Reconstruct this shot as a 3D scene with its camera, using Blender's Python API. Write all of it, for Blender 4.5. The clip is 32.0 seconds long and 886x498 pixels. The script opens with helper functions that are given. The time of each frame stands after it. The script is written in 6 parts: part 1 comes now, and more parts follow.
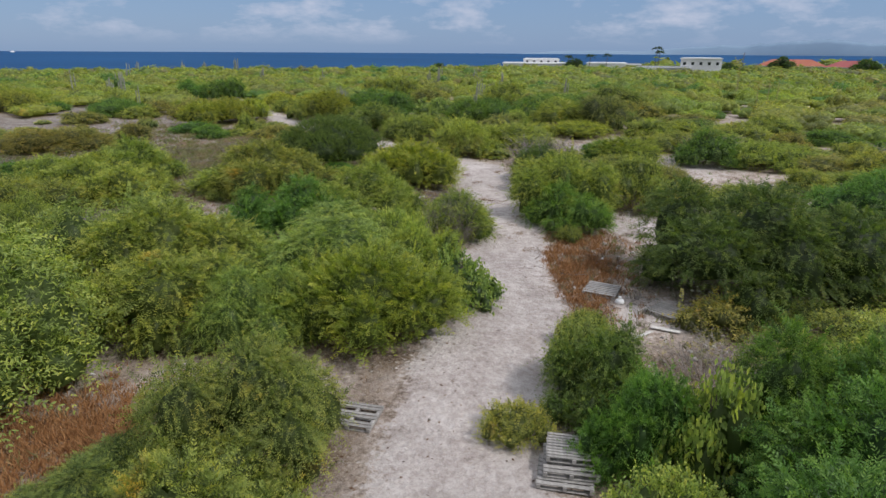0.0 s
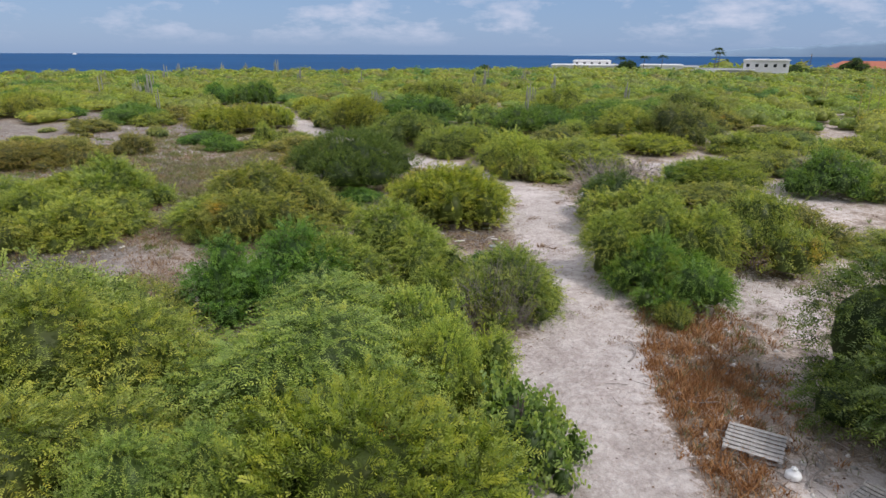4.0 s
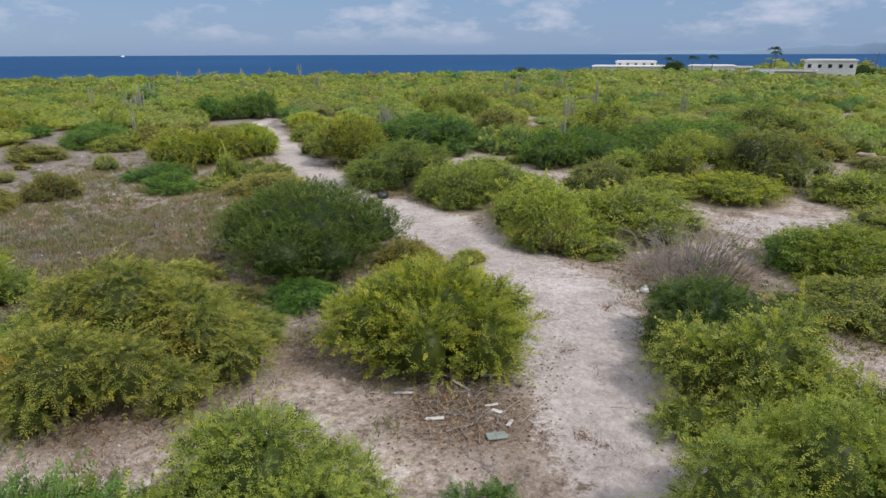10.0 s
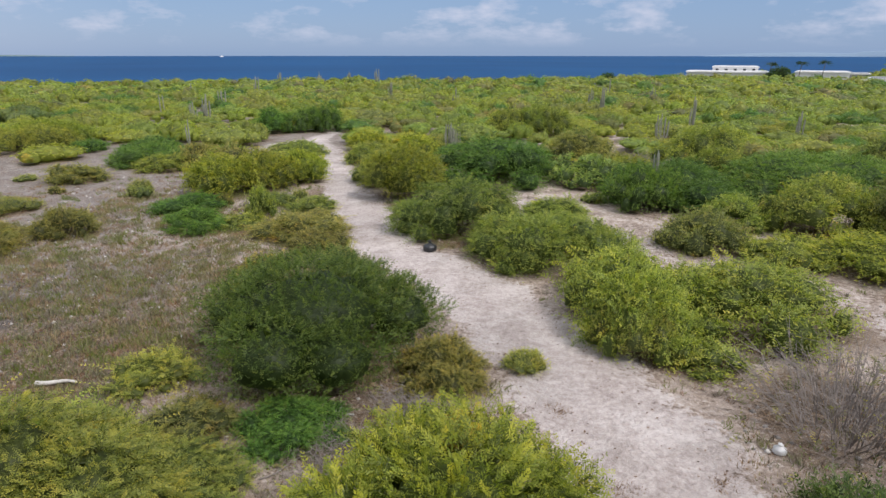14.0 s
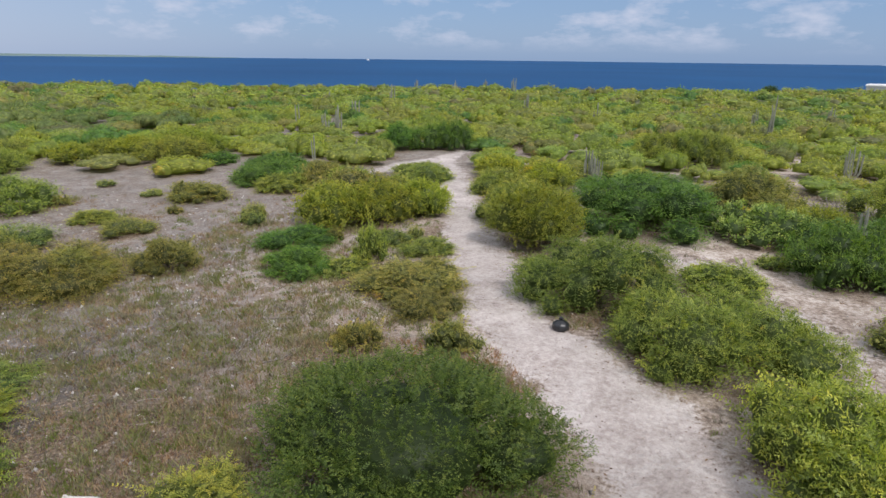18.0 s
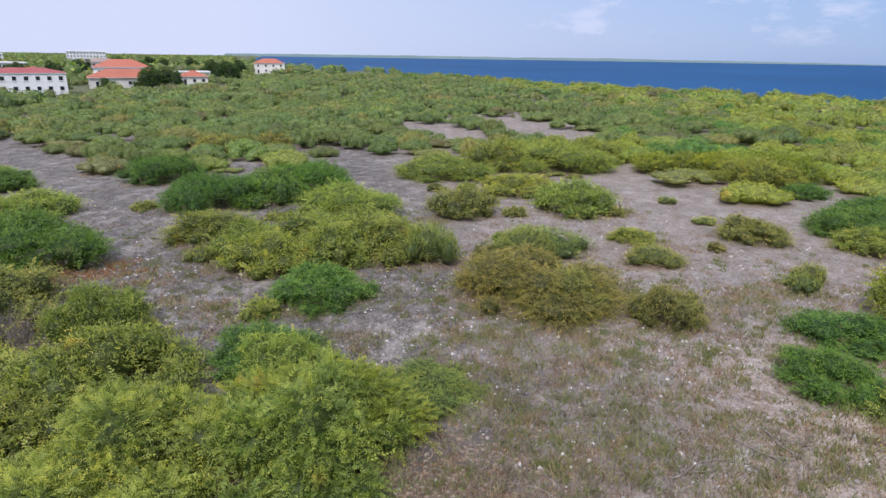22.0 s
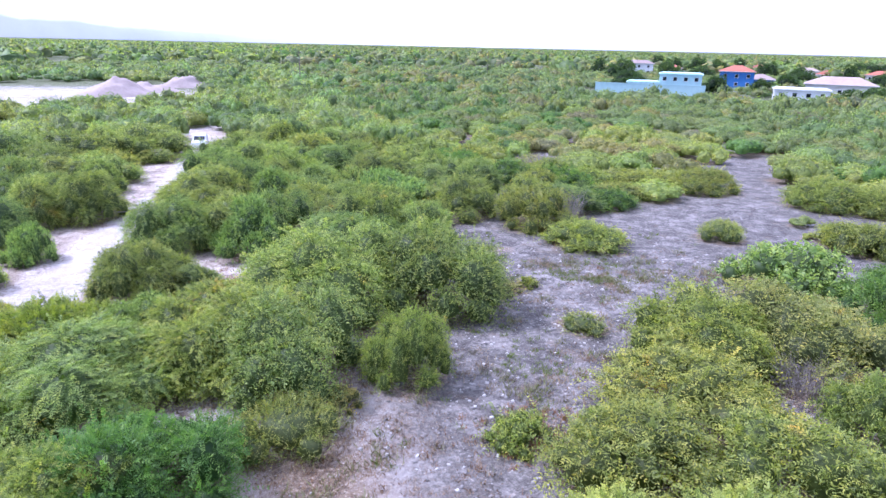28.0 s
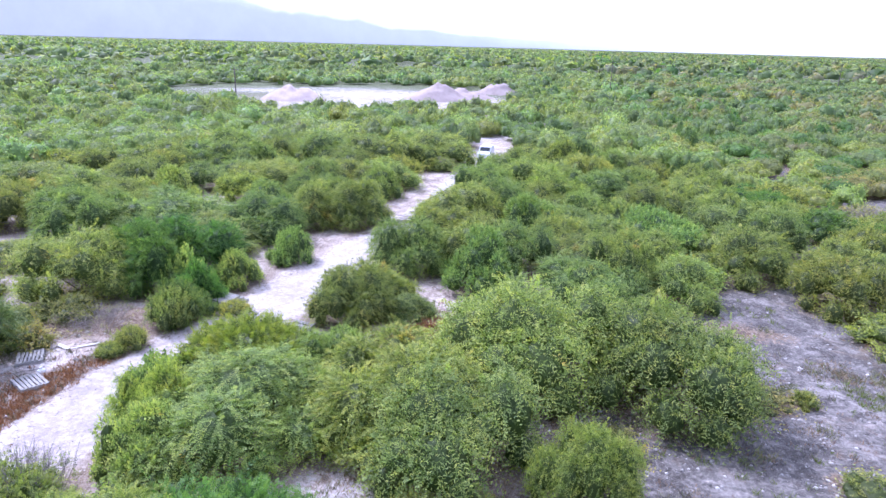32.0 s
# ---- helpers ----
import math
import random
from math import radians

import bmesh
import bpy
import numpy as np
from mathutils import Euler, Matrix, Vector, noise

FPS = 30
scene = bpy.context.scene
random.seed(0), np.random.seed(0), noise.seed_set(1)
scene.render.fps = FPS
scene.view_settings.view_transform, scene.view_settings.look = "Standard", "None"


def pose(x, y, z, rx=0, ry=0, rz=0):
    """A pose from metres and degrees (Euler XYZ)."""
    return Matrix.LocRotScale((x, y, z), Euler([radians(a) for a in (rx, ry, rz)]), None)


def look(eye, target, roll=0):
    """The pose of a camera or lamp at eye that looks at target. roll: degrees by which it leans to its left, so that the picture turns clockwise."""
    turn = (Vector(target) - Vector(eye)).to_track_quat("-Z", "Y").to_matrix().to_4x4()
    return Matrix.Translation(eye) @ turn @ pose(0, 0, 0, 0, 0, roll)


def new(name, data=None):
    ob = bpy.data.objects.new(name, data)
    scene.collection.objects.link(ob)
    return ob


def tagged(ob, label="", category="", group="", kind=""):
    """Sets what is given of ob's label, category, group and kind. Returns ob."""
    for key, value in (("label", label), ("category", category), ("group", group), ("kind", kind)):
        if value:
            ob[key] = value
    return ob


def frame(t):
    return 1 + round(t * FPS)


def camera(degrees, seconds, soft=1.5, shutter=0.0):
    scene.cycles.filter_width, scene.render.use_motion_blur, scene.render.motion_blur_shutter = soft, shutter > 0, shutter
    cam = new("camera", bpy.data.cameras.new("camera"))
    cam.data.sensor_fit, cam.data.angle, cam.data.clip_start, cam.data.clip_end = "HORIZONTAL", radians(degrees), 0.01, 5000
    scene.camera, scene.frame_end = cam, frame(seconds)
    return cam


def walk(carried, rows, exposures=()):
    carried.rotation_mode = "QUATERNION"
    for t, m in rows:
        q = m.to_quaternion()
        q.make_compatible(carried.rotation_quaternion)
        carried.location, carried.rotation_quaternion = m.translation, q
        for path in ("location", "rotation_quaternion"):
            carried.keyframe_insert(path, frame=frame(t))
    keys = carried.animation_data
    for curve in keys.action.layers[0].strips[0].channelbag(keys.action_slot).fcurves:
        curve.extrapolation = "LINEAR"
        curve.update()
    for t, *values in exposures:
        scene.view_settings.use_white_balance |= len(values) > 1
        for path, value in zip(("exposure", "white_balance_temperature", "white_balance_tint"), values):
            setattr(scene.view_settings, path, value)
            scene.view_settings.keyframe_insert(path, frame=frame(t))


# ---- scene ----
cam = camera(70.93, 32.0)
PATH = [
    (0, (0.879, 4.583, 9.101), (0.887, 6.489, 8.494), 0.33),
    (1, (0.983, 6.547, 9.019), (0.942, 8.453, 8.416), 0.28),
    (2, (0.848, 8.981, 8.988), (0.767, 10.886, 8.385), 0.24),
    (3, (0.757, 11.402, 8.962), (0.650, 13.305, 8.357), 0.30),
    (3.5, (0.732, 12.616, 8.924), (0.616, 14.519, 8.321), 0.28),
    (5.5, (1.011, 17.496, 8.983), (0.847, 19.397, 8.381), 0.28),
    (6, (1.194, 18.741, 8.971), (1.023, 20.641, 8.370), 0.26),
    (7, (1.316, 20.886, 9.192), (1.150, 22.784, 8.586), 0.21),
    (8, (1.418, 22.935, 9.460), (1.240, 24.831, 8.850), 0.12),
    (9, (1.678, 25.071, 9.584), (1.463, 26.964, 8.976), -0.20),
    (10, (1.686, 26.931, 9.712), (1.442, 28.822, 9.109), -0.17),
    (11, (1.625, 28.721, 9.960), (1.333, 30.606, 9.359), 0.08),
    (12, (1.655, 30.689, 10.270), (1.303, 32.563, 9.667), -0.03),
    (13, (1.589, 32.492, 10.567), (1.176, 34.354, 9.964), 0.15),
    (13.5, (1.673, 33.431, 10.711), (1.222, 35.284, 10.108), -0.04),
    (15.5, (0.972, 36.966, 11.041), (0.368, 38.779, 10.450), 0.86),
    (16, (0.724, 37.560, 11.294), (0.069, 39.353, 10.699), 0.78),
    (17, (0.190, 38.941, 11.509), (-0.561, 40.698, 10.919), 0.80),
    (18, (-0.499, 40.310, 11.803), (-1.361, 42.016, 11.214), 0.64),
    (19, (-1.296, 42.141, 12.007), (-2.362, 43.725, 11.412), 0.65),
    (19.5, (-1.653, 43.076, 12.037), (-2.871, 44.546, 11.442), 0.66),
    (20, (-1.998, 43.898, 12.081), (-3.387, 45.208, 11.487), 0.57),
    (20.5, (-2.328, 44.648, 12.169), (-3.893, 45.743, 11.575), 0.49),
    (21, (-2.733, 45.399, 12.229), (-4.447, 46.241, 11.636), 0.62),
    (21.5, (-3.194, 46.125, 12.269), (-5.012, 46.707, 11.673), 0.75),
    (22, (-3.627, 46.785, 12.271), (-5.507, 47.123, 11.678), 0.83),
    (22.5, (-4.193, 47.490, 12.242), (-6.101, 47.586, 11.650), 0.85),
    (23, (-4.661, 48.259, 12.295), (-6.564, 48.101, 11.703), 0.88),
    (23.5, (-5.078, 48.959, 12.410), (-6.939, 48.531, 11.816), 0.83),
    (24, (-5.660, 49.386, 12.519), (-7.442, 48.702, 11.922), 0.81),
    (24.5, (-6.216, 49.651, 12.647), (-7.881, 48.718, 12.047), 0.78),
    (25, (-6.732, 49.867, 12.758), (-8.244, 48.703, 12.157), 0.96),
    (25.5, (-7.297, 49.903, 12.806), (-8.636, 48.545, 12.204), 1.26),
    (26, (-7.893, 49.773, 12.812), (-9.058, 48.264, 12.206), 1.45),
    (26.5, (-8.473, 49.643, 12.853), (-9.472, 48.022, 12.243), 1.47),
    (28.5, (-10.663, 49.883, 13.474), (-11.054, 48.024, 12.847), 1.35),
    (29, (-11.247, 49.607, 13.595), (-11.465, 47.720, 12.968), 1.52),
    (29.5, (-11.773, 49.007, 13.688), (-11.841, 47.108, 13.062), 1.63),
    (30, (-12.289, 48.294, 13.782), (-12.234, 46.395, 13.156), 1.64),
    (30.5, (-12.820, 47.486, 13.863), (-12.665, 45.592, 13.237), 1.64),
    (31, (-13.291, 46.685, 13.970), (-13.049, 44.800, 13.346), 1.62),
    (31.5, (-13.616, 45.806, 14.110), (-13.302, 43.933, 13.485), 1.62),
    (32, (-13.812, 44.860, 14.239), (-13.447, 42.996, 13.612), 1.54),
]
EXPOSURE = ((0, -0.1, 6400, 12), (3, 0.1, 6450, 14), (6, 0.02, 6500, 14), (9, -0.05, 6500, 12), (13, 0.1, 6550, 14), (17, 0.1, 6500, 14), (19, 0.04, 6450, 12), (21, 0.10, 6250, 15), (23, 0.48, 5850, 21), (26, 0.95, 5250, 28), (29, 1.10, 5150, 31), (32, 1.08, 5150, 31))
walk(cam, [(t, look(*row)) for t, *row in PATH], EXPOSURE)

# ---- light ----
SUN_FROM = Vector((0.80, -0.42, 1.08)).normalized()
world = bpy.data.worlds.new("sky")
scene.world = world
world.use_nodes = True
wn, wl = world.node_tree.nodes, world.node_tree.links
sky = wn.new("ShaderNodeTexSky")
sky.sky_type, sky.sun_disc = "NISHITA", False
sky.sun_elevation = math.asin(SUN_FROM.z)
sky.sun_rotation = math.atan2(SUN_FROM.x, SUN_FROM.y)
sky.air_density, sky.dust_density, sky.ozone_density = 1.0, 0.6, 1.0
coord = wn.new("ShaderNodeTexCoord")
stretch = wn.new("ShaderNodeMapping")
stretch.inputs["Scale"].default_value = (3.4, 3.4, 9.5)
cloud = wn.new("ShaderNodeTexNoise")
cloud.inputs["Scale"].default_value, cloud.inputs["Detail"].default_value = 2.0, 8.0
cloud.inputs["Roughness"].default_value = 0.62
cover = wn.new("ShaderNodeValToRGB")
cover.color_ramp.elements[0].position, cover.color_ramp.elements[0].color = 0.50, (0.0, 0.0, 0.0, 1)
cover.color_ramp.elements[1].position, cover.color_ramp.elements[1].color = 0.66, (0.85, 0.85, 0.85, 1)
# thin bright overcast towards the sun, broken cloud away from it
apart = wn.new("ShaderNodeSeparateXYZ")
sunward = wn.new("ShaderNodeMapRange")
sunward.inputs["From Min"].default_value, sunward.inputs["From Max"].default_value = 0.78, -0.15
lifted = wn.new("ShaderNodeMapRange")
lifted.inputs["From Min"].default_value, lifted.inputs["From Max"].default_value = 0.008, 0.035
high = wn.new("ShaderNodeMath")
high.operation = "MULTIPLY"
total = wn.new("ShaderNodeMath")
total.operation = "MAXIMUM"
haze = wn.new("ShaderNodeMix")
haze.data_type = "RGBA"
haze.inputs["Factor"].default_value = 0.72
haze.inputs["B"].default_value = (2.45, 4.25, 7.4, 1)
veil = wn.new("ShaderNodeMix")
veil.data_type = "RGBA"
veil.inputs["B"].default_value = (6.6, 7.2, 8.7, 1)
wl.new(coord.outputs["Generated"], stretch.inputs["Vector"])
wl.new(coord.outputs["Generated"], apart.inputs["Vector"])
wl.new(apart.outputs["Y"], sunward.inputs["Value"])
wl.new(stretch.outputs["Vector"], cloud.inputs["Vector"])
wl.new(cloud.outputs["Fac"], cover.inputs["Fac"])
wl.new(apart.outputs["Z"], lifted.inputs["Value"])
wl.new(cover.outputs["Color"], high.inputs[0])
wl.new(lifted.outputs["Result"], high.inputs[1])
wl.new(high.outputs["Value"], total.inputs[0])
wl.new(sunward.outputs["Result"], total.inputs[1])
wl.new(sky.outputs["Color"], haze.inputs["A"])
wl.new(haze.outputs["Result"], veil.inputs["A"])
wl.new(total.outputs["Value"], veil.inputs["Factor"])
overhead = wn.new("ShaderNodeMapRange")
overhead.inputs["From Min"].default_value, overhead.inputs["From Max"].default_value = 0.22, 0.75
overhead.inputs["To Max"].default_value = 0.8
bright = wn.new("ShaderNodeMix")
bright.data_type = "RGBA"
bright.inputs["B"].default_value = (11.0, 11.4, 12.0, 1)
wl.new(apart.outputs["Z"], overhead.inputs["Value"])
wl.new(overhead.outputs["Result"], bright.inputs["Factor"])
wl.new(veil.outputs["Result"], bright.inputs["A"])
wl.new(bright.outputs["Result"], wn["Background"].inputs["Color"])
wn["Background"].inputs["Strength"].default_value = 0.085

sun_data = bpy.data.lights.new("sun", "SUN")
sun_data.energy, sun_data.angle, sun_data.color = 2.7, radians(4), (1.0, 0.97, 0.92)
sun = new("sun", sun_data)
sun.matrix_world = look(SUN_FROM * 200, (0, 0, 0))

# ---- materials ----
def material(name, rough=0.8, color=(0.5, 0.5, 0.5), metal=0.0):
    m = bpy.data.materials.new(name)
    m.use_nodes = True
    p = m.node_tree.nodes["Principled BSDF"]
    p.inputs["Base Color"].default_value = (*color, 1)
    p.inputs["Roughness"].default_value, p.inputs["Metallic"].default_value = rough, metal
    return m, m.node_tree.nodes, m.node_tree.links, p


def noise_node(nodes, links, scale, detail=4.0, vector=None, rough=0.55):
    n = nodes.new("ShaderNodeTexNoise")
    n.inputs["Scale"].default_value, n.inputs["Detail"].default_value = scale, detail
    n.inputs["Roughness"].default_value = rough
    if vector is not None:
        links.new(vector, n.inputs["Vector"])
    return n.outputs["Fac"]


def ramp(nodes, links, fac, stops):
    r = nodes.new("ShaderNodeValToRGB")
    while len(r.color_ramp.elements) < len(stops):
        r.color_ramp.elements.new(0.5)
    for e, (pos, col) in zip(r.color_ramp.elements, stops):
        e.position = pos
        e.color = (*col, 1) if len(col) == 3 else (col[0],) * 3 + (1,)
    links.new(fac, r.inputs["Fac"])
    return r.outputs["Color"]


def mix(nodes, links, fac, a, b, mode="MIX"):
    m = nodes.new("ShaderNodeMix")
    m.data_type, m.blend_type = "RGBA", mode
    for key, v in (("Factor", fac), ("A", a), ("B", b)):
        if isinstance(v, (int, float)):
            m.inputs[key].default_value = v
        elif isinstance(v, tuple):
            m.inputs[key].default_value = (*v, 1)
        else:
            links.new(v, m.inputs[key])
    return m.outputs["Result"]


def calc(nodes, links, op, a, b=0.0):
    m = nodes.new("ShaderNodeMath")
    m.operation = op
    for n, v in enumerate((a, b)):
        if isinstance(v, (int, float)):
            m.inputs[n].default_value = v
        else:
            links.new(v, m.inputs[n])
    return m.outputs["Value"]


def relief(nodes, links, p, fac, strength, distance):
    b = nodes.new("ShaderNodeBump")
    b.inputs["Strength"].default_value, b.inputs["Distance"].default_value = strength, distance
    links.new(fac, b.inputs["Height"])
    links.new(b.outputs["Normal"], p.inputs["Normal"])


def place_of(nodes):
    return nodes.new("ShaderNodeTexCoord").outputs["Object"]


def spread(nodes, links, low, high, fac):
    """fac stretched so that low gives 0 and high gives 1."""
    m = nodes.new("ShaderNodeMapRange")
    m.inputs["From Min"].default_value, m.inputs["From Max"].default_value = low, high
    links.new(fac, m.inputs["Value"])
    return m.outputs["Result"]


def ground_material():
    m, n, l, p = material("dry_ground", 0.95)
    pos = n.new("ShaderNodeNewGeometry").outputs["Position"]
    fine, mid, broad = noise_node(n, l, 7.0, 8, pos, 0.72), noise_node(n, l, 0.75, 11, pos, 0.74), noise_node(n, l, 0.16, 5, pos)
    mid = calc(n, l, "ADD", calc(n, l, "MULTIPLY", calc(n, l, "ADD", mid, noise_node(n, l, 4.5, 7, pos, 0.75)), 0.68), -0.18)
    mid = calc(n, l, "ADD", calc(n, l, "MULTIPLY", calc(n, l, "SUBTRACT", mid, 0.5), 1.35), 0.5)
    grit = noise_node(n, l, 38.0, 3, pos, 0.7)
    lumps = n.new("ShaderNodeTexVoronoi")
    lumps.inputs["Scale"].default_value = 6.0
    l.new(pos, lumps.inputs["Vector"])
    attr = {}
    for key in ("sand", "litter", "grey", "green"):
        a = n.new("ShaderNodeAttribute")
        a.attribute_name = key
        attr[key] = a.outputs["Fac"]
    soil = ramp(n, l, mid, [(0.32, (0.12, 0.086, 0.064)), (0.44, (0.285, 0.222, 0.178)), (0.54, (0.43, 0.358, 0.310)), (0.66, (0.64, 0.57, 0.52))])
    rubble = ramp(n, l, mid, [(0.36, (0.036, 0.031, 0.028)), (0.46, (0.082, 0.072, 0.066)), (0.56, (0.138, 0.124, 0.115)), (0.70, (0.30, 0.275, 0.258))])
    worn = noise_node(n, l, 0.55, 6, pos, 0.62)
    sand = ramp(n, l, mid, [(0.34, (0.345, 0.292, 0.272)), (0.5, (0.46, 0.404, 0.381)), (0.64, (0.56, 0.510, 0.488))])
    sand = mix(n, l, calc(n, l, "MULTIPLY", spread(n, l, 0.52, 0.66, worn), 0.5), sand, ramp(n, l, fine, [(0.35, (0.19, 0.155, 0.135)), (0.7, (0.40, 0.35, 0.32))]))
    litter = ramp(n, l, fine, [(0.38, (0.040, 0.025, 0.016)), (0.48, (0.125, 0.078, 0.045)), (0.56, (0.21, 0.15, 0.10)), (0.66, (0.42, 0.355, 0.29))])
    weed = ramp(n, l, fine, [(0.3, (0.035, 0.045, 0.014)), (0.6, (0.10, 0.12, 0.035))])
    shake = calc(n, l, "MULTIPLY", calc(n, l, "SUBTRACT", calc(n, l, "ADD", mid, fine), 1.0), 0.9)

    def mask(key, low, high, much=1.0):
        return spread(n, l, low, high, calc(n, l, "ADD", attr[key], calc(n, l, "MULTIPLY", shake, much)))
    c = mix(n, l, mask("grey", 0.25, 0.75, 1.4), soil, rubble)
    pale = spread(n, l, 0.53, 0.62, noise_node(n, l, 0.62, 9, pos, 0.72))
    c = mix(n, l, calc(n, l, "MULTIPLY", pale, 0.32), c, ramp(n, l, fine, [(0.36, (0.27, 0.235, 0.215)), (0.62, (0.58, 0.53, 0.50))]))
    brown = spread(n, l, 0.55, 0.64, noise_node(n, l, 0.95, 8, pos, 0.75))
    c = mix(n, l, calc(n, l, "MULTIPLY", brown, 0.35), c, ramp(n, l, fine, [(0.36, (0.085, 0.052, 0.030)), (0.62, (0.25, 0.165, 0.105))]))
    c = mix(n, l, mask("litter", 0.35, 0.70, 2.2), c, litter)
    c = mix(n, l, mask("green", 0.35, 0.75, 1.2), c, weed)
    c = mix(n, l, mask("sand", 0.38, 0.64, 1.9), c, sand)
    c = mix(n, l, 0.55, c, ramp(n, l, broad, [(0.3, (0.62,)), (0.7, (1.2,))]), "MULTIPLY")
    speck = spread(n, l, 0.56, 0.66, grit)
    c = mix(n, l, calc(n, l, "MULTIPLY", speck, 0.35), c, (0.68, 0.64, 0.58))
    dark = spread(n, l, 0.44, 0.34, grit)
    c = mix(n, l, calc(n, l, "MULTIPLY", dark, 0.45), c, (0.10, 0.075, 0.055))
    l.new(c, p.inputs["Base Color"])
    h = calc(n, l, "ADD", calc(n, l, "MULTIPLY", fine, 0.6), calc(n, l, "MULTIPLY", lumps.outputs["Distance"], 0.35))
    relief(n, l, p, h, 0.9, 0.13)
    return m


def leaf_material(name, source):
    """Foliage; its colour comes from the object or from the attribute tint."""
    m, n, l, p = material(name, 0.55)
    if source == "object":
        info = n.new("ShaderNodeObjectInfo")
        base, lot = info.outputs["Color"], info.outputs["Random"]
    else:
        a = n.new("ShaderNodeAttribute")
        a.attribute_name = "tint"
        base, lot = a.outputs["Color"], None
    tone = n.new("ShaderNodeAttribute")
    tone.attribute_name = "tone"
    # tone 0 belongs to the crowns' cores: inner shade painted as dark leaf colour
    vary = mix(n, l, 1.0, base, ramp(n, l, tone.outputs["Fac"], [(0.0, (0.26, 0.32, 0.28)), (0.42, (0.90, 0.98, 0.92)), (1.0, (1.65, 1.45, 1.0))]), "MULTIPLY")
    pos = n.new("ShaderNodeNewGeometry").outputs["Position"]
    patch = spread(n, l, 0.54, 0.72, noise_node(n, l, 0.9, 5, pos, 0.65))
    vary = mix(n, l, calc(n, l, "MULTIPLY", patch, 0.6), vary, mix(n, l, 1.0, vary, (1.36, 1.06, 0.85), "MULTIPLY"))
    autumn = spread(n, l, 0.655, 0.73, noise_node(n, l, 0.42, 3, pos, 0.6))
    vary = mix(n, l, calc(n, l, "MULTIPLY", autumn, 0.6), vary, mix(n, l, 1.0, vary, (1.75, 0.86, 0.55), "MULTIPLY"))
    if lot is not None:
        vary = mix(n, l, 1.0, vary, ramp(n, l, lot, [(0.0, (0.86, 0.88, 0.9)), (1.0, (1.14, 1.1, 0.98))]), "MULTIPLY")
    if lot is None:
        vary = mix(n, l, 0.6, vary, ramp(n, l, noise_node(n, l, 1.9, 6, pos, 0.7), [(0.34, (0.62, 0.66, 0.66)), (0.52, (1.0, 1.0, 1.0)), (0.68, (1.25, 1.2, 1.1))]), "MULTIPLY")
    l.new(vary, p.inputs["Base Color"])
    p.inputs["Specular IOR Level"].default_value = 0.42
    glow = n.new("ShaderNodeBsdfTranslucent")
    l.new(mix(n, l, 1.0, vary, (1.1, 1.25, 0.6), "MULTIPLY"), glow.inputs["Color"])
    both = n.new("ShaderNodeMixShader")
    both.inputs["Fac"].default_value = 0.44
    l.new(p.outputs["BSDF"], both.inputs[1])
    l.new(glow.outputs["BSDF"], both.inputs[2])
    l.new(both.outputs["Shader"], n["Material Output"].inputs["Surface"])
    return m


def mottled(name, dark, light, scale=6.0, rough=0.85, bump=0.3, depth=0.02, metal=0.0):
    m, n, l, p = material(name, rough, metal=metal)
    pos = place_of(n)
    f, g = noise_node(n, l, scale, 5, pos, 0.65), noise_node(n, l, scale * 0.13, 3, pos)
    both = calc(n, l, "ADD", calc(n, l, "MULTIPLY", f, 0.6), calc(n, l, "MULTIPLY", g, 0.4))
    c = ramp(n, l, both, [(0.32, dark), (0.68, light)])
    info = n.new("ShaderNodeObjectInfo")
    c = mix(n, l, 1.0, c, ramp(n, l, info.outputs["Random"], [(0.0, (0.86,)), (1.0, (1.12,))]), "MULTIPLY")
    l.new(c, p.inputs["Base Color"])
    if bump:
        relief(n, l, p, f, bump, depth)
    return m


def island_material(name, colors, rough=0.9):
    m, n, l, p = material(name, rough)
    isle = n.new("ShaderNodeNewGeometry").outputs["Random Per Island"]
    c = ramp(n, l, isle, [(i / (len(colors) - 1), c) for i, c in enumerate(colors)])
    pos = n.new("ShaderNodeNewGeometry").outputs["Position"]
    c = mix(n, l, 0.5, c, ramp(n, l, noise_node(n, l, 14, 4, pos), [(0.3, (0.6,)), (0.7, (1.25,))]), "MULTIPLY")
    l.new(c, p.inputs["Base Color"])
    return m


def sea_material():
    m, n, l, p = material("sea_water", 0.55)
    pos = n.new("ShaderNodeNewGeometry").outputs["Position"]
    wave = noise_node(n, l, 0.05, 6, pos, 0.7)
    broad = noise_node(n, l, 0.0022, 4, pos)
    l.new(ramp(n, l, broad, [(0.3, (0.002, 0.044, 0.135)), (0.7, (0.005, 0.070, 0.190))]), p.inputs["Base Color"])
    p.inputs["Specular IOR Level"].default_value = 0.05
    relief(n, l, p, wave, 0.3, 1.0)
    return m


GROUND, LEAF, LEAF_FAR, SEA = ground_material(), leaf_material("foliage", "object"), leaf_material("far_foliage", "tint"), sea_material()
BARK = mottled("bark", (0.07, 0.055, 0.045), (0.22, 0.18, 0.15), 14)
TWIG = mottled("dry_twigs", (0.13, 0.11, 0.10), (0.34, 0.30, 0.27), 12)
WOOD = mottled("weathered_wood", (0.15, 0.14, 0.135), (0.42, 0.40, 0.38), 9, 0.8)
PALE_WOOD = mottled("bleached_wood", (0.36, 0.34, 0.32), (0.66, 0.64, 0.61), 8)
CACTUS = mottled("cactus_skin", (0.16, 0.18, 0.13), (0.36, 0.36, 0.29), 5)
STONE = island_material("coral_stone", [(0.15, 0.135, 0.125), (0.25, 0.23, 0.215), (0.36, 0.335, 0.315), (0.58, 0.55, 0.52)])
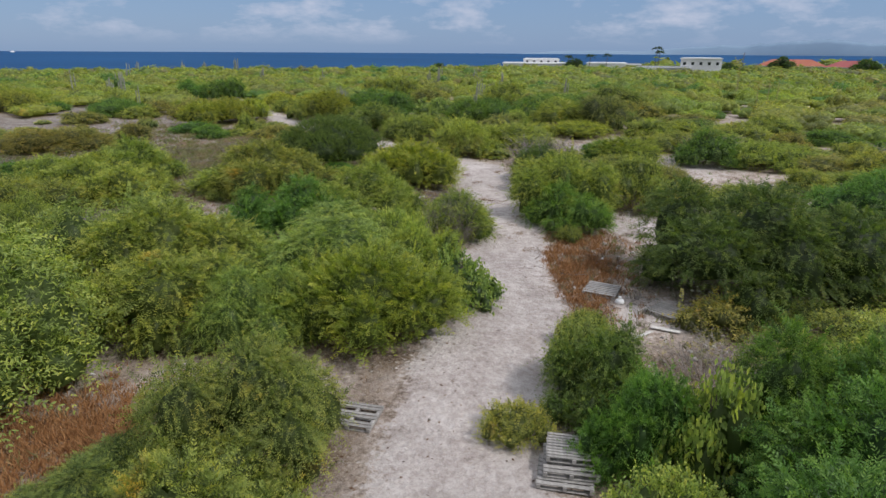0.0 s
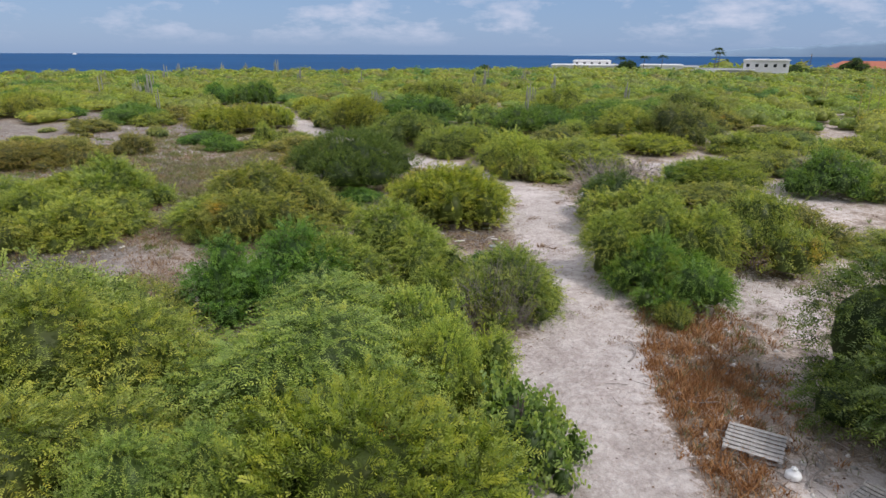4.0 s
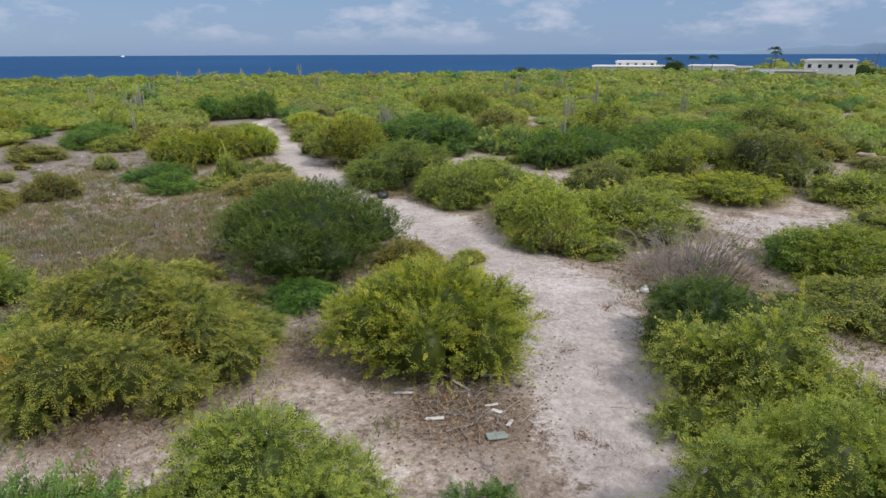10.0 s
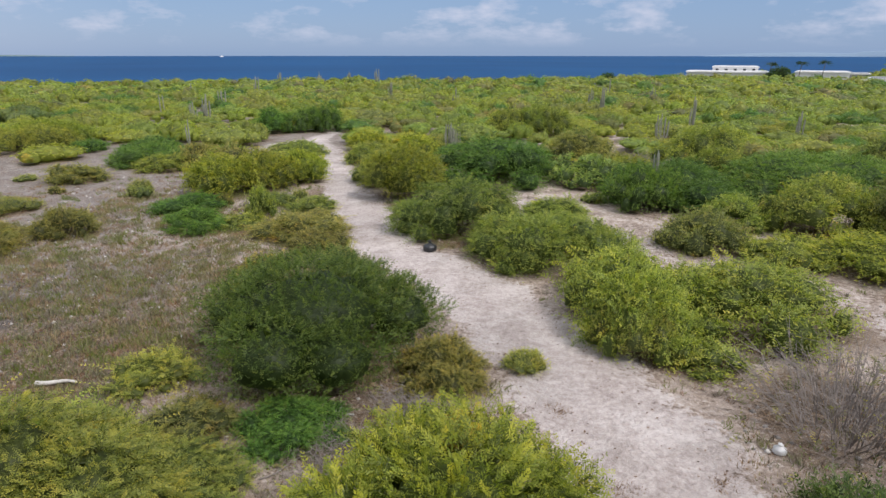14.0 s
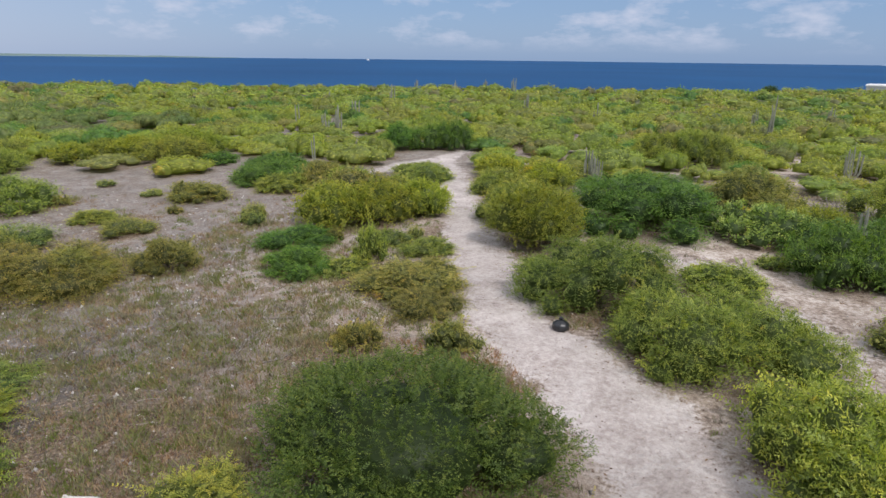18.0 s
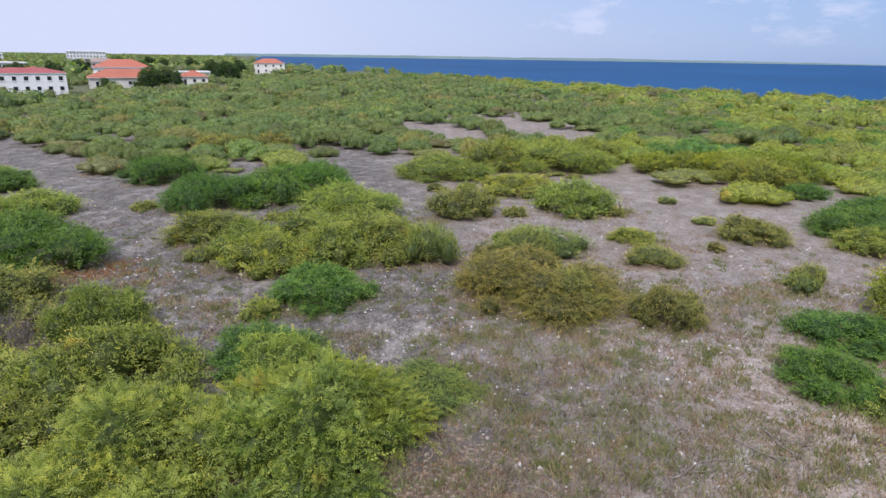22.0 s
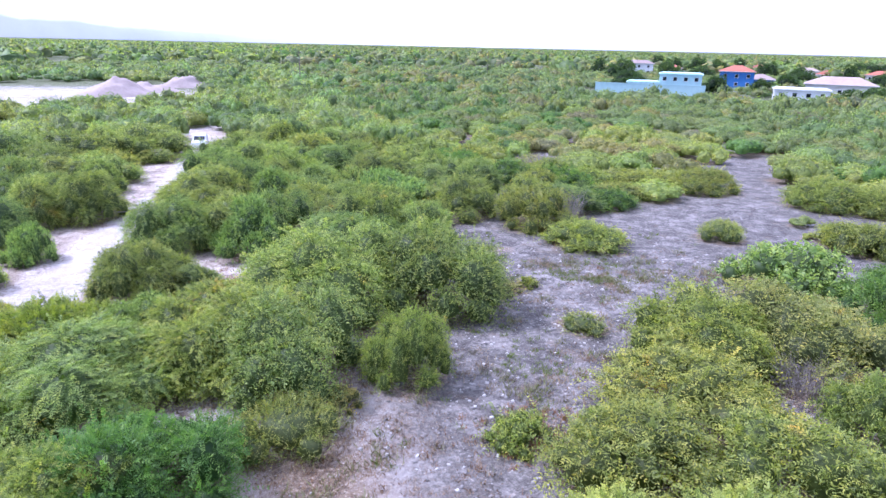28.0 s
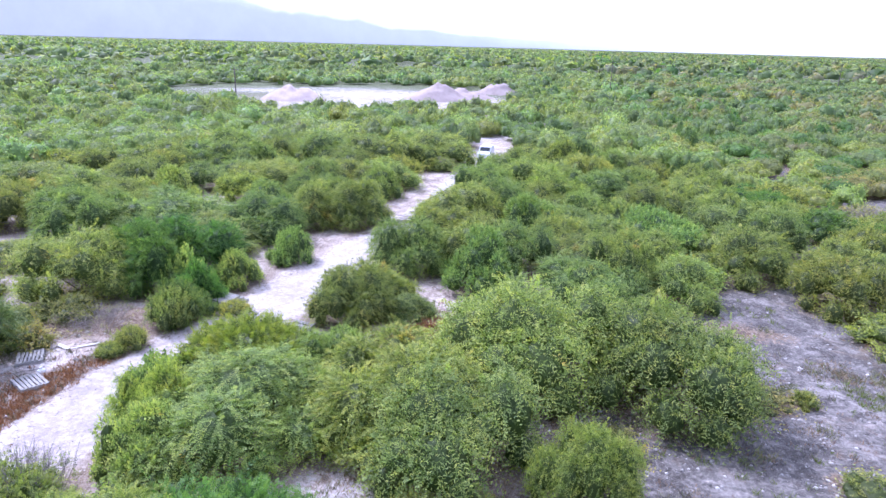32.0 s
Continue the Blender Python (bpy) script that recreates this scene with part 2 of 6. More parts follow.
DRY = island_material("dry_grass", [(0.10, 0.045, 0.02), (0.20, 0.10, 0.045), (0.30, 0.19, 0.10), (0.40, 0.31, 0.20)])
DEAD_LEAF = island_material("dead_leaves", [(0.05, 0.025, 0.014), (0.12, 0.06, 0.03), (0.20, 0.12, 0.06)])
WHITE = mottled("white_plaster", (0.66, 0.66, 0.66), (0.82, 0.82, 0.81), 0.9, 0.7, 0.05)
CREAM = mottled("cream_plaster", (0.58, 0.54, 0.50), (0.74, 0.70, 0.66), 0.9, 0.7, 0.05)
CYAN = mottled("pale_turquoise_plaster", (0.42, 0.62, 0.63), (0.55, 0.74, 0.74), 0.9, 0.7, 0.05)
GREY_PLASTER = mottled("grey_plaster", (0.30, 0.31, 0.33), (0.42, 0.43, 0.45), 0.9, 0.7, 0.05)
BLUE_PLASTER = mottled("blue_plaster", (0.03, 0.12, 0.36), (0.05, 0.18, 0.46), 0.9, 0.6, 0.05)
RED_ROOF = mottled("red_roof_tiles", (0.26, 0.055, 0.055), (0.36, 0.095, 0.09), 1.5, 0.7)
ORANGE_ROOF = mottled("orange_roof_tiles", (0.30, 0.085, 0.05), (0.42, 0.14, 0.08), 1.5, 0.7)
BROWN_ROOF = mottled("brown_roof", (0.26, 0.19, 0.17), (0.40, 0.31, 0.28), 1.5, 0.8)
GLASS = material("dark_window_glass", 0.08, (0.02, 0.025, 0.03))[0]
BLACK = mottled("black_plastic", (0.012, 0.013, 0.016), (0.03, 0.032, 0.036), 6, 0.35, 0.4)
TRASH_WHITE = mottled("white_litter", (0.6, 0.6, 0.6), (0.8, 0.8, 0.8), 5, 0.5)
CAR_PAINT = material("white_car_paint", 0.25, (0.75, 0.76, 0.78))[0]
RUBBER = material("tyre_rubber", 0.9, (0.02, 0.02, 0.02))[0]
METAL = material("grey_metal", 0.45, (0.4, 0.4, 0.42), 0.7)[0]
SANDPILE = mottled("pinkish_sand", (0.27, 0.21, 0.19), (0.45, 0.37, 0.34), 0.5, 0.95, 0.4, 0.1)
# haze painted into the base colours of the far hills, ridge and shore
HAZE_HILL = mottled("haze_tinted_hills", (0.16, 0.24, 0.34), (0.21, 0.30, 0.40), 0.002, 1.0, 0)
HAZE_RIDGE = mottled("hazy_glowing_hillside", (0.38, 0.40, 0.43), (0.50, 0.52, 0.54), 0.004, 1.0, 0)
# the ridge also glows a little, to stand for bright haze
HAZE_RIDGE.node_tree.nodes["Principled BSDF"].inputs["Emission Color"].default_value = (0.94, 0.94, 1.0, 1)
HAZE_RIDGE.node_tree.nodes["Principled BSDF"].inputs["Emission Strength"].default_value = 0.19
FAR_SHORE = mottled("haze_tinted_shore", (0.10, 0.16, 0.16), (0.16, 0.22, 0.21), 0.003, 1.0, 0)

# ---- terrain ----
TRACK = [(9.0, -58.6, 3.0), (3.6, -58.3, 2.8), (-0.8, -54, 2.4), (-2.5, -45, 2.1), (-2.0, -29.5, 2.0), (-1.8, -16.3, 2.2), (-1.3, -5, 2.6), (0.3, 4, 2.9), (1.1, 11, 3.6), (1.4, 15.9, 4.0),
         (2.1, 19, 4.0), (2.7, 22.5, 4.4), (2.9, 26.7, 4.6), (3.6, 30.5, 3.6), (4.4, 34.5, 2.7), (4.5, 38, 2.8), (4.1, 42.5, 3.5), (3.8, 47.4, 4.2),
         (1.6, 51.8, 4.5), (-1.2, 55.9, 4.0), (-4.9, 60, 3.5), (-8.8, 63.1, 3.3), (-11.6, 67.6, 3.1), (-14.7, 72.2, 2.9), (-19.5, 80.7, 2.2), (-25.2, 90.9, 2.0), (-29.8, 97.5, 2.8)]
BRANCH = [(-29.8, 97.5, 2.6), (-30.2, 102, 1.8), (-30.4, 105.2, 1.0)]
BRANCH_WEST = [(-29.8, 97.5, 3.1), (-31.2, 91.9, 2.7), (-32, 88.7, 1.7)]
COAST_X = np.array([-5000, -1500, -800, -430, -239, -93, 0, 40, 100, 500, 5000.0])
COAST_Y = np.array([-420, -170, -40, 85, 139, 237, 268, 340, 362, 480, 1500.0])


def smooth_line(points, step=0.4):
    """A Catmull-Rom line through rows of x, y, width."""
    p = np.array([points[0], *points, points[-1]], float)
    out = []
    for a, b, c, d in zip(p, p[1:], p[2:], p[3:]):
        for u in np.linspace(0, 1, max(2, int(np.hypot(*(c - b)[:2]) / step)), endpoint=False):
            out.append(0.5 * (2 * b + (c - a) * u + (2 * a - 5 * b + 4 * c - d) * u**2 + (3 * b - a - 3 * c + d) * u**3))
    return np.array(out + [p[-1]])


LINES = [smooth_line(line) for line in (TRACK, BRANCH, BRANCH_WEST)]


def wobble(x, y, scale, seed):
    """Smooth value noise in -1 to 1, for arrays."""
    x, y = np.asarray(x, float) / scale + 71.3 * seed, np.asarray(y, float) / scale - 37.7 * seed
    ix, iy = np.floor(x), np.floor(y)
    u, v = x - ix, y - iy
    u, v = u * u * (3 - 2 * u), v * v * (3 - 2 * v)

    def lot(a, b):
        h = np.sin(a * 127.1 + b * 311.7 + seed * 74.7) * 43758.5453
        return (h - np.floor(h)) * 2 - 1
    return (lot(ix, iy) * (1 - u) + lot(ix + 1, iy) * u) * (1 - v) + (lot(ix, iy + 1) * (1 - u) + lot(ix + 1, iy + 1) * u) * v


def ground_z(x, y, rough=True):
    x, y = np.asarray(x, float), np.asarray(y, float)
    z = 0.019 * np.clip(y, -30, 90) - 0.0030 * np.clip(y - 90, 0, 170)
    if rough:
        z = z + 0.10 * wobble(x, y, 7, 1) + 0.05 * wobble(x, y, 2.2, 2) + 0.018 * wobble(x, y, 0.8, 3)
    past = y - np.interp(x, COAST_X, COAST_Y)
    return np.where(past > 0, z - np.clip(past * 0.9, 0, 12), z)


def track_edge(x, y):
    """How far beyond the edge of the nearest track (negative: on it)."""
    x, y = np.atleast_1d(x).astype(float), np.atleast_1d(y).astype(float)
    best = np.full(x.shape, 99.0)
    for line in LINES:
        for px, py, w in line[::3]:
            best = np.minimum(best, np.hypot(x - px, y - py) - w / 2)
    return best


def patches(x, y, rows):
    """The strongest of soft elliptic patches: rows of x, y, radius x, radius y, turn in degrees."""
    out = np.zeros(np.shape(x))
    for px, py, rx, ry, turn in rows:
        c, s = math.cos(radians(turn)), math.sin(radians(turn))
        u, v = ((x - px) * c + (y - py) * s) / rx, ((y - py) * c - (x - px) * s) / ry
        out = np.maximum(out, np.clip(1.35 - np.hypot(u, v), 0, 1))
    return out


SAND_SPOTS = [(0.5, 27.6, 2.1, 1.9, 0), (9.0, 24.3, 2.3, 2.0, 0), (10.5, 35.1, 3.1, 3.1, 20), (18.4, 51.5, 3.8, 5.9, 30), (2.5, 67.3, 4.2, 1.9, -50), (-1.8, 73.6, 3.1, 1.9, -40),
              (14.9, 59.7, 4.7, 2.3, 10), (40, -138, 42, 24, -15), (42, -106, 26, 16, 0), (15, -125, 18, 18, 0), (-1.5, -61.7, 9.5, 4.7, 0), (85, -128, 30, 9, 10), (-8.6, 29.5, 2.6, 2.1, 0), (70, -98, 16, 3, -15), (-31.2, 112.3, 2.6, 1.5, 0), (-42, 236, 3, 2, 0)]
LITTER_SPOTS = [(-8.1, 17, 3.1, 2.8, 0), (7.0, 19.6, 3.0, 2.6, 0), (10.5, 21.5, 2.6, 2.4, 0), (7.3, 30.2, 2.3, 3.1, 0), (5.9, 26, 1.2, 2.9, 10), (-11.1, 33.8, 1.9, 3.8, 10), (0.6, 40.7, 2.6, 1.9, 0), (-3.3, 48.4, 3.3, 2.1, 0), (-15.3, 49.6, 5.9, 5.9, 0),
                (-8, 57.8, 3.1, 1.9, 20), (-13, 57.4, 3.6, 3.6, 0), (-18.5, 32.9, 1.1, 1.4, 0), (9.7, 58.5, 2.9, 2.3, 0), (-0.8, 69.5, 4, 1.9, -30), (-38.4, 33.2, 1.4, 2.1, 0), (7.9, 46.5, 2.3, 3.6, 0),
                (-23.5, 12.5, 2.8, 1.4, 0), (-4.9, 43.9, 1.7, 2.3, 0), (-12, 41.7, 4.7, 2.3, 30), (-16.5, 75.1, 1.9, 4.7, -30)]


UNDER_SHRUBS = []


def under_shrubs(x, y):
    """How far a place lies under shrubs, where dead leaves gather."""
    x, y = np.asarray(x), np.asarray(y)
    out = np.zeros(x.shape)
    for sx, sy, r in UNDER_SHRUBS:
        near = np.flatnonzero((abs(x - sx) < r * 1.4) & (abs(y - sy) < r * 1.4))
        out[near] = np.maximum(out[near], np.clip(1.70 - 1.35 * np.hypot(x[near] - sx, y[near] - sy) / r, 0, 0.72))
    return np.where(out > 0, np.clip(out + 0.22 * wobble(x, y, 1.5, 8) + 0.16 * wobble(x, y, 0.7, 9), 0, 1), 0)


def ground_marks(x, y):
    """The masks that tell the ground's material: sand, litter, grey rubble, low green."""
    e = track_edge(x, y) + 0.32 * wobble(x, y, 1.6, 12) + 0.2 * wobble(x, y, 0.7, 13)
    sand = np.maximum(np.clip(0.62 - e * 0.75, 0, 1.0), 0.72 * patches(x, y, SAND_SPOTS))
    litter = np.maximum(0.86 * patches(x, y, LITTER_SPOTS), np.clip(0.62 - abs(e - 1.0) * 0.4, 0, 0.62) * np.clip(1.3 - abs(y - 28) / 40, 0, 1))
    litter = np.maximum(litter, under_shrubs(x, y))
    grey = np.clip((-8 - x) / 10, 0, 1) * np.clip((68 - y) / 20, 0, 1)
    grey = np.maximum(grey, 0.55 * np.clip((-16 - x) / 10, 0, 1))
    far = np.hypot(x + 10, y - 35)
    green = np.clip((far - 90) / 120, 0, 0.9)
    return {"sand": sand, "litter": litter, "grey": grey, "green": green}


def mark(me, x, y):
    for key, values in ground_marks(x, y).items():
        me.attributes.new(key, "FLOAT", "POINT").data.foreach_set("value", values.astype(np.float32))


def sheet(name, x, y, z, rows, cols, mat):
    """A mesh over a grid of points."""
    me = bpy.data.meshes.new(name)
    i = np.arange(rows * cols).reshape(rows, cols)
    f = np.stack([i[:-1, :-1], i[:-1, 1:], i[1:, 1:], i[1:, :-1]], -1).reshape(-1, 4)
    me.from_pydata(np.stack([x, y, z], -1).reshape(-1, 3).tolist(), [], f.tolist())
    me.polygons.foreach_set("use_smooth", np.ones(len(f), bool))
    me.materials.append(mat)
    return me


def axis(near_low, near_high, step, far_low, far_high):
    out, s = list(np.arange(near_low, near_high + step, step)), step
    while out[-1] < far_high:
        s = min(s * 1.16, 160)
        out.append(out[-1] + s)
    s = step
    while out[0] > far_low:
        s = min(s * 1.16, 160)
        out.insert(0, out[0] - s)
    return np.array(out)


gx, gy = axis(-72, 30, 0.55, -3500, 4400), axis(-16, 108, 0.55, -4400, 640)
GX, GY = np.meshgrid(gx, gy)
GZ = ground_z(GX, GY)
ground_mesh = sheet("ground", GX, GY, GZ, len(gy), len(gx), GROUND)
ground = tagged(new("ground", ground_mesh), "dry coral-rubble ground with sand, stones and brown leaf litter", "ground", kind="structure")


def track_strip(name, line, label):
    flow = np.gradient(line[:, :2], axis=0)
    flow /= np.linalg.norm(flow, axis=1, keepdims=True)
    side = np.stack([flow[:, 1], -flow[:, 0]], -1)
    u = np.linspace(-1, 1, 15)
    x = line[:, None, 0] + side[:, None, 0] * u * (line[:, None, 2] / 2 + 0.5)
    y = line[:, None, 1] + side[:, None, 1] * u * (line[:, None, 2] / 2 + 0.5)
    z = ground_z(x, y) + 0.03 - 0.03 * abs(u) ** 3 - 0.02 * np.exp(-((abs(u) - 0.45) / 0.16) ** 2)
    me = sheet(name, x, y, z, len(line), len(u), GROUND)
    mark(me, x.ravel(), y.ravel())
    return tagged(new(name, me), label, "track", kind="structure")


# the sea, in rings out to the horizon
bm = bmesh.new()
rings = [[bm.verts.new((r * math.cos(a), r * math.sin(a), -7.0)) for a in np.linspace(0, 2 * math.pi, 96, endpoint=False)] for r in (60, 300, 900, 2000, 3300, 4950)]
for a, b in zip(rings, rings[1:]):
    for i in range(96):
        bm.faces.new((a[i], b[i], b[(i + 1) % 96], a[(i + 1) % 96]))
me = bpy.data.meshes.new("sea")
bm.to_mesh(me)
me.materials.append(SEA)
tagged(new("sea", me), "deep blue sea reaching to a sharp horizon", "sea", kind="structure")


def far_ridge(name, yaw_low, yaw_high, dist, heights, mat, label):
    """A distant land beyond the water: a solid ridge along an arc."""
    n = 120
    a = np.radians(np.linspace(yaw_low, yaw_high, n))
    u = np.linspace(0, 1, n)
    h = np.interp(u, np.linspace(0, 1, len(heights)), heights)
    h = np.maximum(h * (1 + 0.12 * wobble(u * 40, u * 0, 1.0, 5) + 0.08 * wobble(u * 130, u * 0, 1.0, 6)), 0.5)
    rows = []
    for d, f in ((dist - 60, 0.0), (dist - 30, 0.75), (dist, 1.0), (dist + 60, 0.6), (dist + 90, 0.0)):
        rows.append(np.stack([-np.sin(a) * d, np.cos(a) * d, -7.5 + h * f], -1))
    p = np.array(rows)
    me = sheet(name, p[..., 0], p[..., 1], p[..., 2], 5, n, mat)
    return tagged(new(name, me), label, "hills", kind="structure")


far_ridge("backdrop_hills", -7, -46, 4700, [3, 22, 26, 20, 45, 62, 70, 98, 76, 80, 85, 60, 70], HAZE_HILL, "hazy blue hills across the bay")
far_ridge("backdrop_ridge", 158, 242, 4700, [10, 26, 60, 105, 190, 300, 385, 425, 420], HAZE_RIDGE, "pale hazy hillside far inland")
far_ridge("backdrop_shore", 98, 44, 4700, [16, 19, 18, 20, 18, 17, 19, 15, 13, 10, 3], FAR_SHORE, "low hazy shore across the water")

# ---- building helpers ----
def solid(name, verts, faces, mats, slots=None, smooth=False, tone=None):
    me = bpy.data.meshes.new(name)
    if isinstance(faces, np.ndarray):
        n, k = faces.shape
        me.vertices.add(len(verts))
        me.vertices.foreach_set("co", np.asarray(verts, np.float32).ravel())
        me.loops.add(n * k)
        me.loops.foreach_set("vertex_index", faces.astype(np.int32).ravel())
        me.polygons.add(n)
        me.polygons.foreach_set("loop_start", np.arange(0, n * k, k, dtype=np.int32))
        me.update(calc_edges=True)
    else:
        me.from_pydata([tuple(v) for v in verts], [], faces)
    for m in mats if isinstance(mats, (list, tuple)) else (mats,):
        me.materials.append(m)
    if slots is not None:
        me.polygons.foreach_set("material_index", np.asarray(slots, np.int32))
    if smooth:
        me.polygons.foreach_set("use_smooth", np.ones(len(me.polygons), bool))
    if tone is None and not isinstance(mats, (list, tuple)) and mats == LEAF:
        tone = np.full(len(verts), 0.45)
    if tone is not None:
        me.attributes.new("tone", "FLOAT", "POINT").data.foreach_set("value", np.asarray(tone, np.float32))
    return me


def part(name, me, parent, label="", m=None):
    """One mesh as a part of a thing or of a part."""
    if isinstance(me, bmesh.types.BMesh):
        raise TypeError(name)
    ob = new(name, me)
    ob.parent = parent
    if m is not None:
        ob.matrix_basis = m
    return tagged(ob, label)


def thing(name, label, category, m=None, group=""):
    ob = tagged(new(name), label, category, group)
    if m is not None:
        ob.matrix_basis = m
    return ob


def unit(v):
    return v / np.maximum(np.linalg.norm(v, axis=-1, keepdims=True), 1e-9)


def fronds(rng, start, way, length, pairs, leaf, wide, droop=0.15, lift=0.0):
    """Feathered sprays: leaflets in pairs along an arching axis. Returns verts, quads and a tone for each vertex."""
    n = len(start)
    k = np.arange(1, pairs + 1) / pairs
    axis_p = start[:, None] + way[:, None] * (length[:, None] * k)[..., None]
    axis_p[..., 2] -= droop * length[:, None] * k**2
    flow = way[:, None] - np.array([0, 0, 1]) * (2 * droop * k)[None, :, None]
    flow = unit(flow + np.zeros((n, pairs, 3)))
    up = unit(np.array([0, 0, 1.0]) + 0.55 * rng.normal(size=(n, 1, 3)))
    side = unit(np.cross(flow, up))
    flat = np.cross(side, flow)
    verts = []
    for sign in (-1, 1):
        tip = unit(sign * side * 0.72 + flow * 0.85 + flat * (lift + 0.35 * rng.normal(size=(n, pairs, 1))))
        ln = leaf * (1.2 - 0.65 * k)[None, :, None] * (0.7 + 0.6 * rng.random((n, pairs, 1)))
        cross = unit(flow - tip * (flow * tip).sum(-1, keepdims=True)) * wide * (0.8 + 0.4 * rng.random((n, pairs, 1)))
        verts.append(np.stack([axis_p, axis_p + tip * ln * 0.5 - cross, axis_p + tip * ln, axis_p + tip * ln * 0.5 + cross], 2))
    v = np.concatenate(verts, 1).reshape(-1, 3)
    # a random tone for each spray, rising from its root to its tip
    axis_tone = np.clip(0.40 + 0.27 * rng.normal(size=(n, 1)) + 0.45 * (k - 0.5)[None], 0, 1)
    tone = np.repeat(np.tile(axis_tone, (1, 2)).ravel(), 4)
    return v, np.arange(len(v)).reshape(-1, 4), tone


def flakes(rng, centre, out, leaf, wide):
    """Single leaves, facing roughly outwards."""
    n = len(centre)
    face = unit(out + 0.7 * rng.normal(size=(n, 3)))
    a = unit(np.cross(face, rng.normal(size=(n, 3))))
    b = np.cross(face, a)
    s = (0.7 + 0.6 * rng.random((n, 1)))
    v = np.stack([centre - a * leaf * s, centre - b * wide * s, centre + a * leaf * s, centre + b * wide * s], 1).reshape(-1, 3)
    return v, np.arange(4 * n).reshape(-1, 4)


def leaflets(rng, centre, out, leaf, wide):
    """Single narrow leaves between the sprays, with a tone for each vertex."""
    v, f = flakes(rng, centre, out, leaf, wide)
    return v, f, np.repeat(np.clip(0.40 + 0.27 * rng.normal(size=len(centre)), 0, 1), 4)


def tubes(lines, sides=5):
    """Tapered tubes along rows of points with radii: lines of (points, radii)."""
    verts, faces = [], []
    for pts, rad in lines:
        pts = np.asarray(pts, float)
        base = len(verts)
        flow = unit(np.gradient(pts, axis=0))
        a = unit(np.cross(flow, [0.31, 0.17, 0.93]) + 1e-6)
        b = np.cross(flow, a)
        for p, r, u, v in zip(pts, rad, a, b):
            for i in range(sides):
                t = 2 * math.pi * i / sides
                verts.append(p + r * (u * math.cos(t) + v * math.sin(t)))
        for k in range(len(pts) - 1):
            for i in range(sides):
                j = (i + 1) % sides
                faces.append((base + k * sides + i, base + k * sides + j, base + (k + 1) * sides + j, base + (k + 1) * sides + i))
        faces.append(tuple(base + (len(pts) - 1) * sides + i for i in range(sides)))
    return verts, faces


def lobes_of(rng, radius, height, count, flat, round_top=False):
    """Centres and radii of the uneven masses that make a crown, lower towards its rim."""
    if flat or round_top:
        rows = [(0, 0, height * (0.42 if round_top else 0.34), radius * 0.70, height * (0.56 if round_top else 0.58))]
        for i in range(count):
            a, u = 2 * math.pi * (i + 0.7 * rng.random()) / count, 0.50 + 0.22 * rng.random()
            rows.append((radius * u * math.cos(a), radius * u * math.sin(a), height * (0.28 + 0.12 * rng.random()), radius * (0.28 + 0.10 * rng.random()), height * (0.32 + 0.12 * rng.random())))
        return np.array(rows)
    rows = [(radius * 0.12 * rng.normal(), radius * 0.12 * rng.normal(), height * 0.44, radius * 0.46, height * 0.50)]
    for i in range(count):
        a = 2 * math.pi * (i + 0.9 * rng.random()) / count
        u = 0.30 + 0.48 * rng.random()
        s = 0.22 + 0.20 * rng.random()
        h = height * (0.24 + 0.36 * rng.random()) * (1.25 - 0.75 * u)
        rows.append((radius * u * math.cos(a), radius * u * math.sin(a), h, radius * s * 1.08, height * (0.24 + 0.24 * rng.random())))
    for i in range(count):
        a = 2 * math.pi * (i + rng.random()) / count
        u, s = 0.72 + 0.20 * rng.random(), 0.16 + 0.12 * rng.random()
        rows.append((radius * u * math.cos(a), radius * u * math.sin(a), height * (0.10 + 0.12 * rng.random()), radius * s, height * (0.16 + 0.14 * rng.random())))
    return np.array(rows)


def lumps(p, phase, scale):
    """Smooth uneven values in about -1 to 1 over points in space."""
    q = p * (2 * math.pi / scale)
    return np.sin(q[:, 0] + 1.7 * np.sin(q[:, 1] * 0.8 + phase)) * np.sin(q[:, 1] * 1.1 + phase * 2 + 1.3 * np.sin(q[:, 2] * 0.9)) + 0.5 * np.sin(q[:, 2] * 1.7 + q[:, 0] * 1.9 + phase * 3)


def crown_points(rng, lobes, n, low=-0.35):
    """Points on the uneven outside of the lobes, with gaps, and the outward directions."""
    w = lobes[:, 3] ** 2
    pick = rng.choice(len(lobes), n * 4, p=w / w.sum())
    d = unit(rng.normal(size=(n * 4, 3)))
    d[:, 2] = np.where(d[:, 2] < low, -d[:, 2], d[:, 2])
    lob = lobes[pick]
    size = np.stack([lob[:, 3], lob[:, 3], lob[:, 4]], -1)
    p = lob[:, :3] + d * size
    inside = np.zeros(len(p), bool)
    for i, q in enumerate(lobes):
        rel = (p - q[:3]) / [q[3], q[3], q[4]]
        inside |= (np.linalg.norm(rel, axis=1) < 0.86) & (pick != i)
    span = lobes[0, 3] * 0.42
    swell = lumps(p, 6.28 * rng.random(), span) + 0.6 * lumps(p, 6.28 * rng.random(), span * 0.4)
    out = unit(d / size * size.mean())
    p = p + out * (0.10 * lobes[0, 3] * swell)[:, None]
    thin = rng.random(len(p)) < np.clip(-0.25 - 0.55 * swell, 0, 0.75)
    keep = np.flatnonzero(~inside & ~thin & (p[:, 2] > 0.05))[:n]
    return p[keep], out[keep]


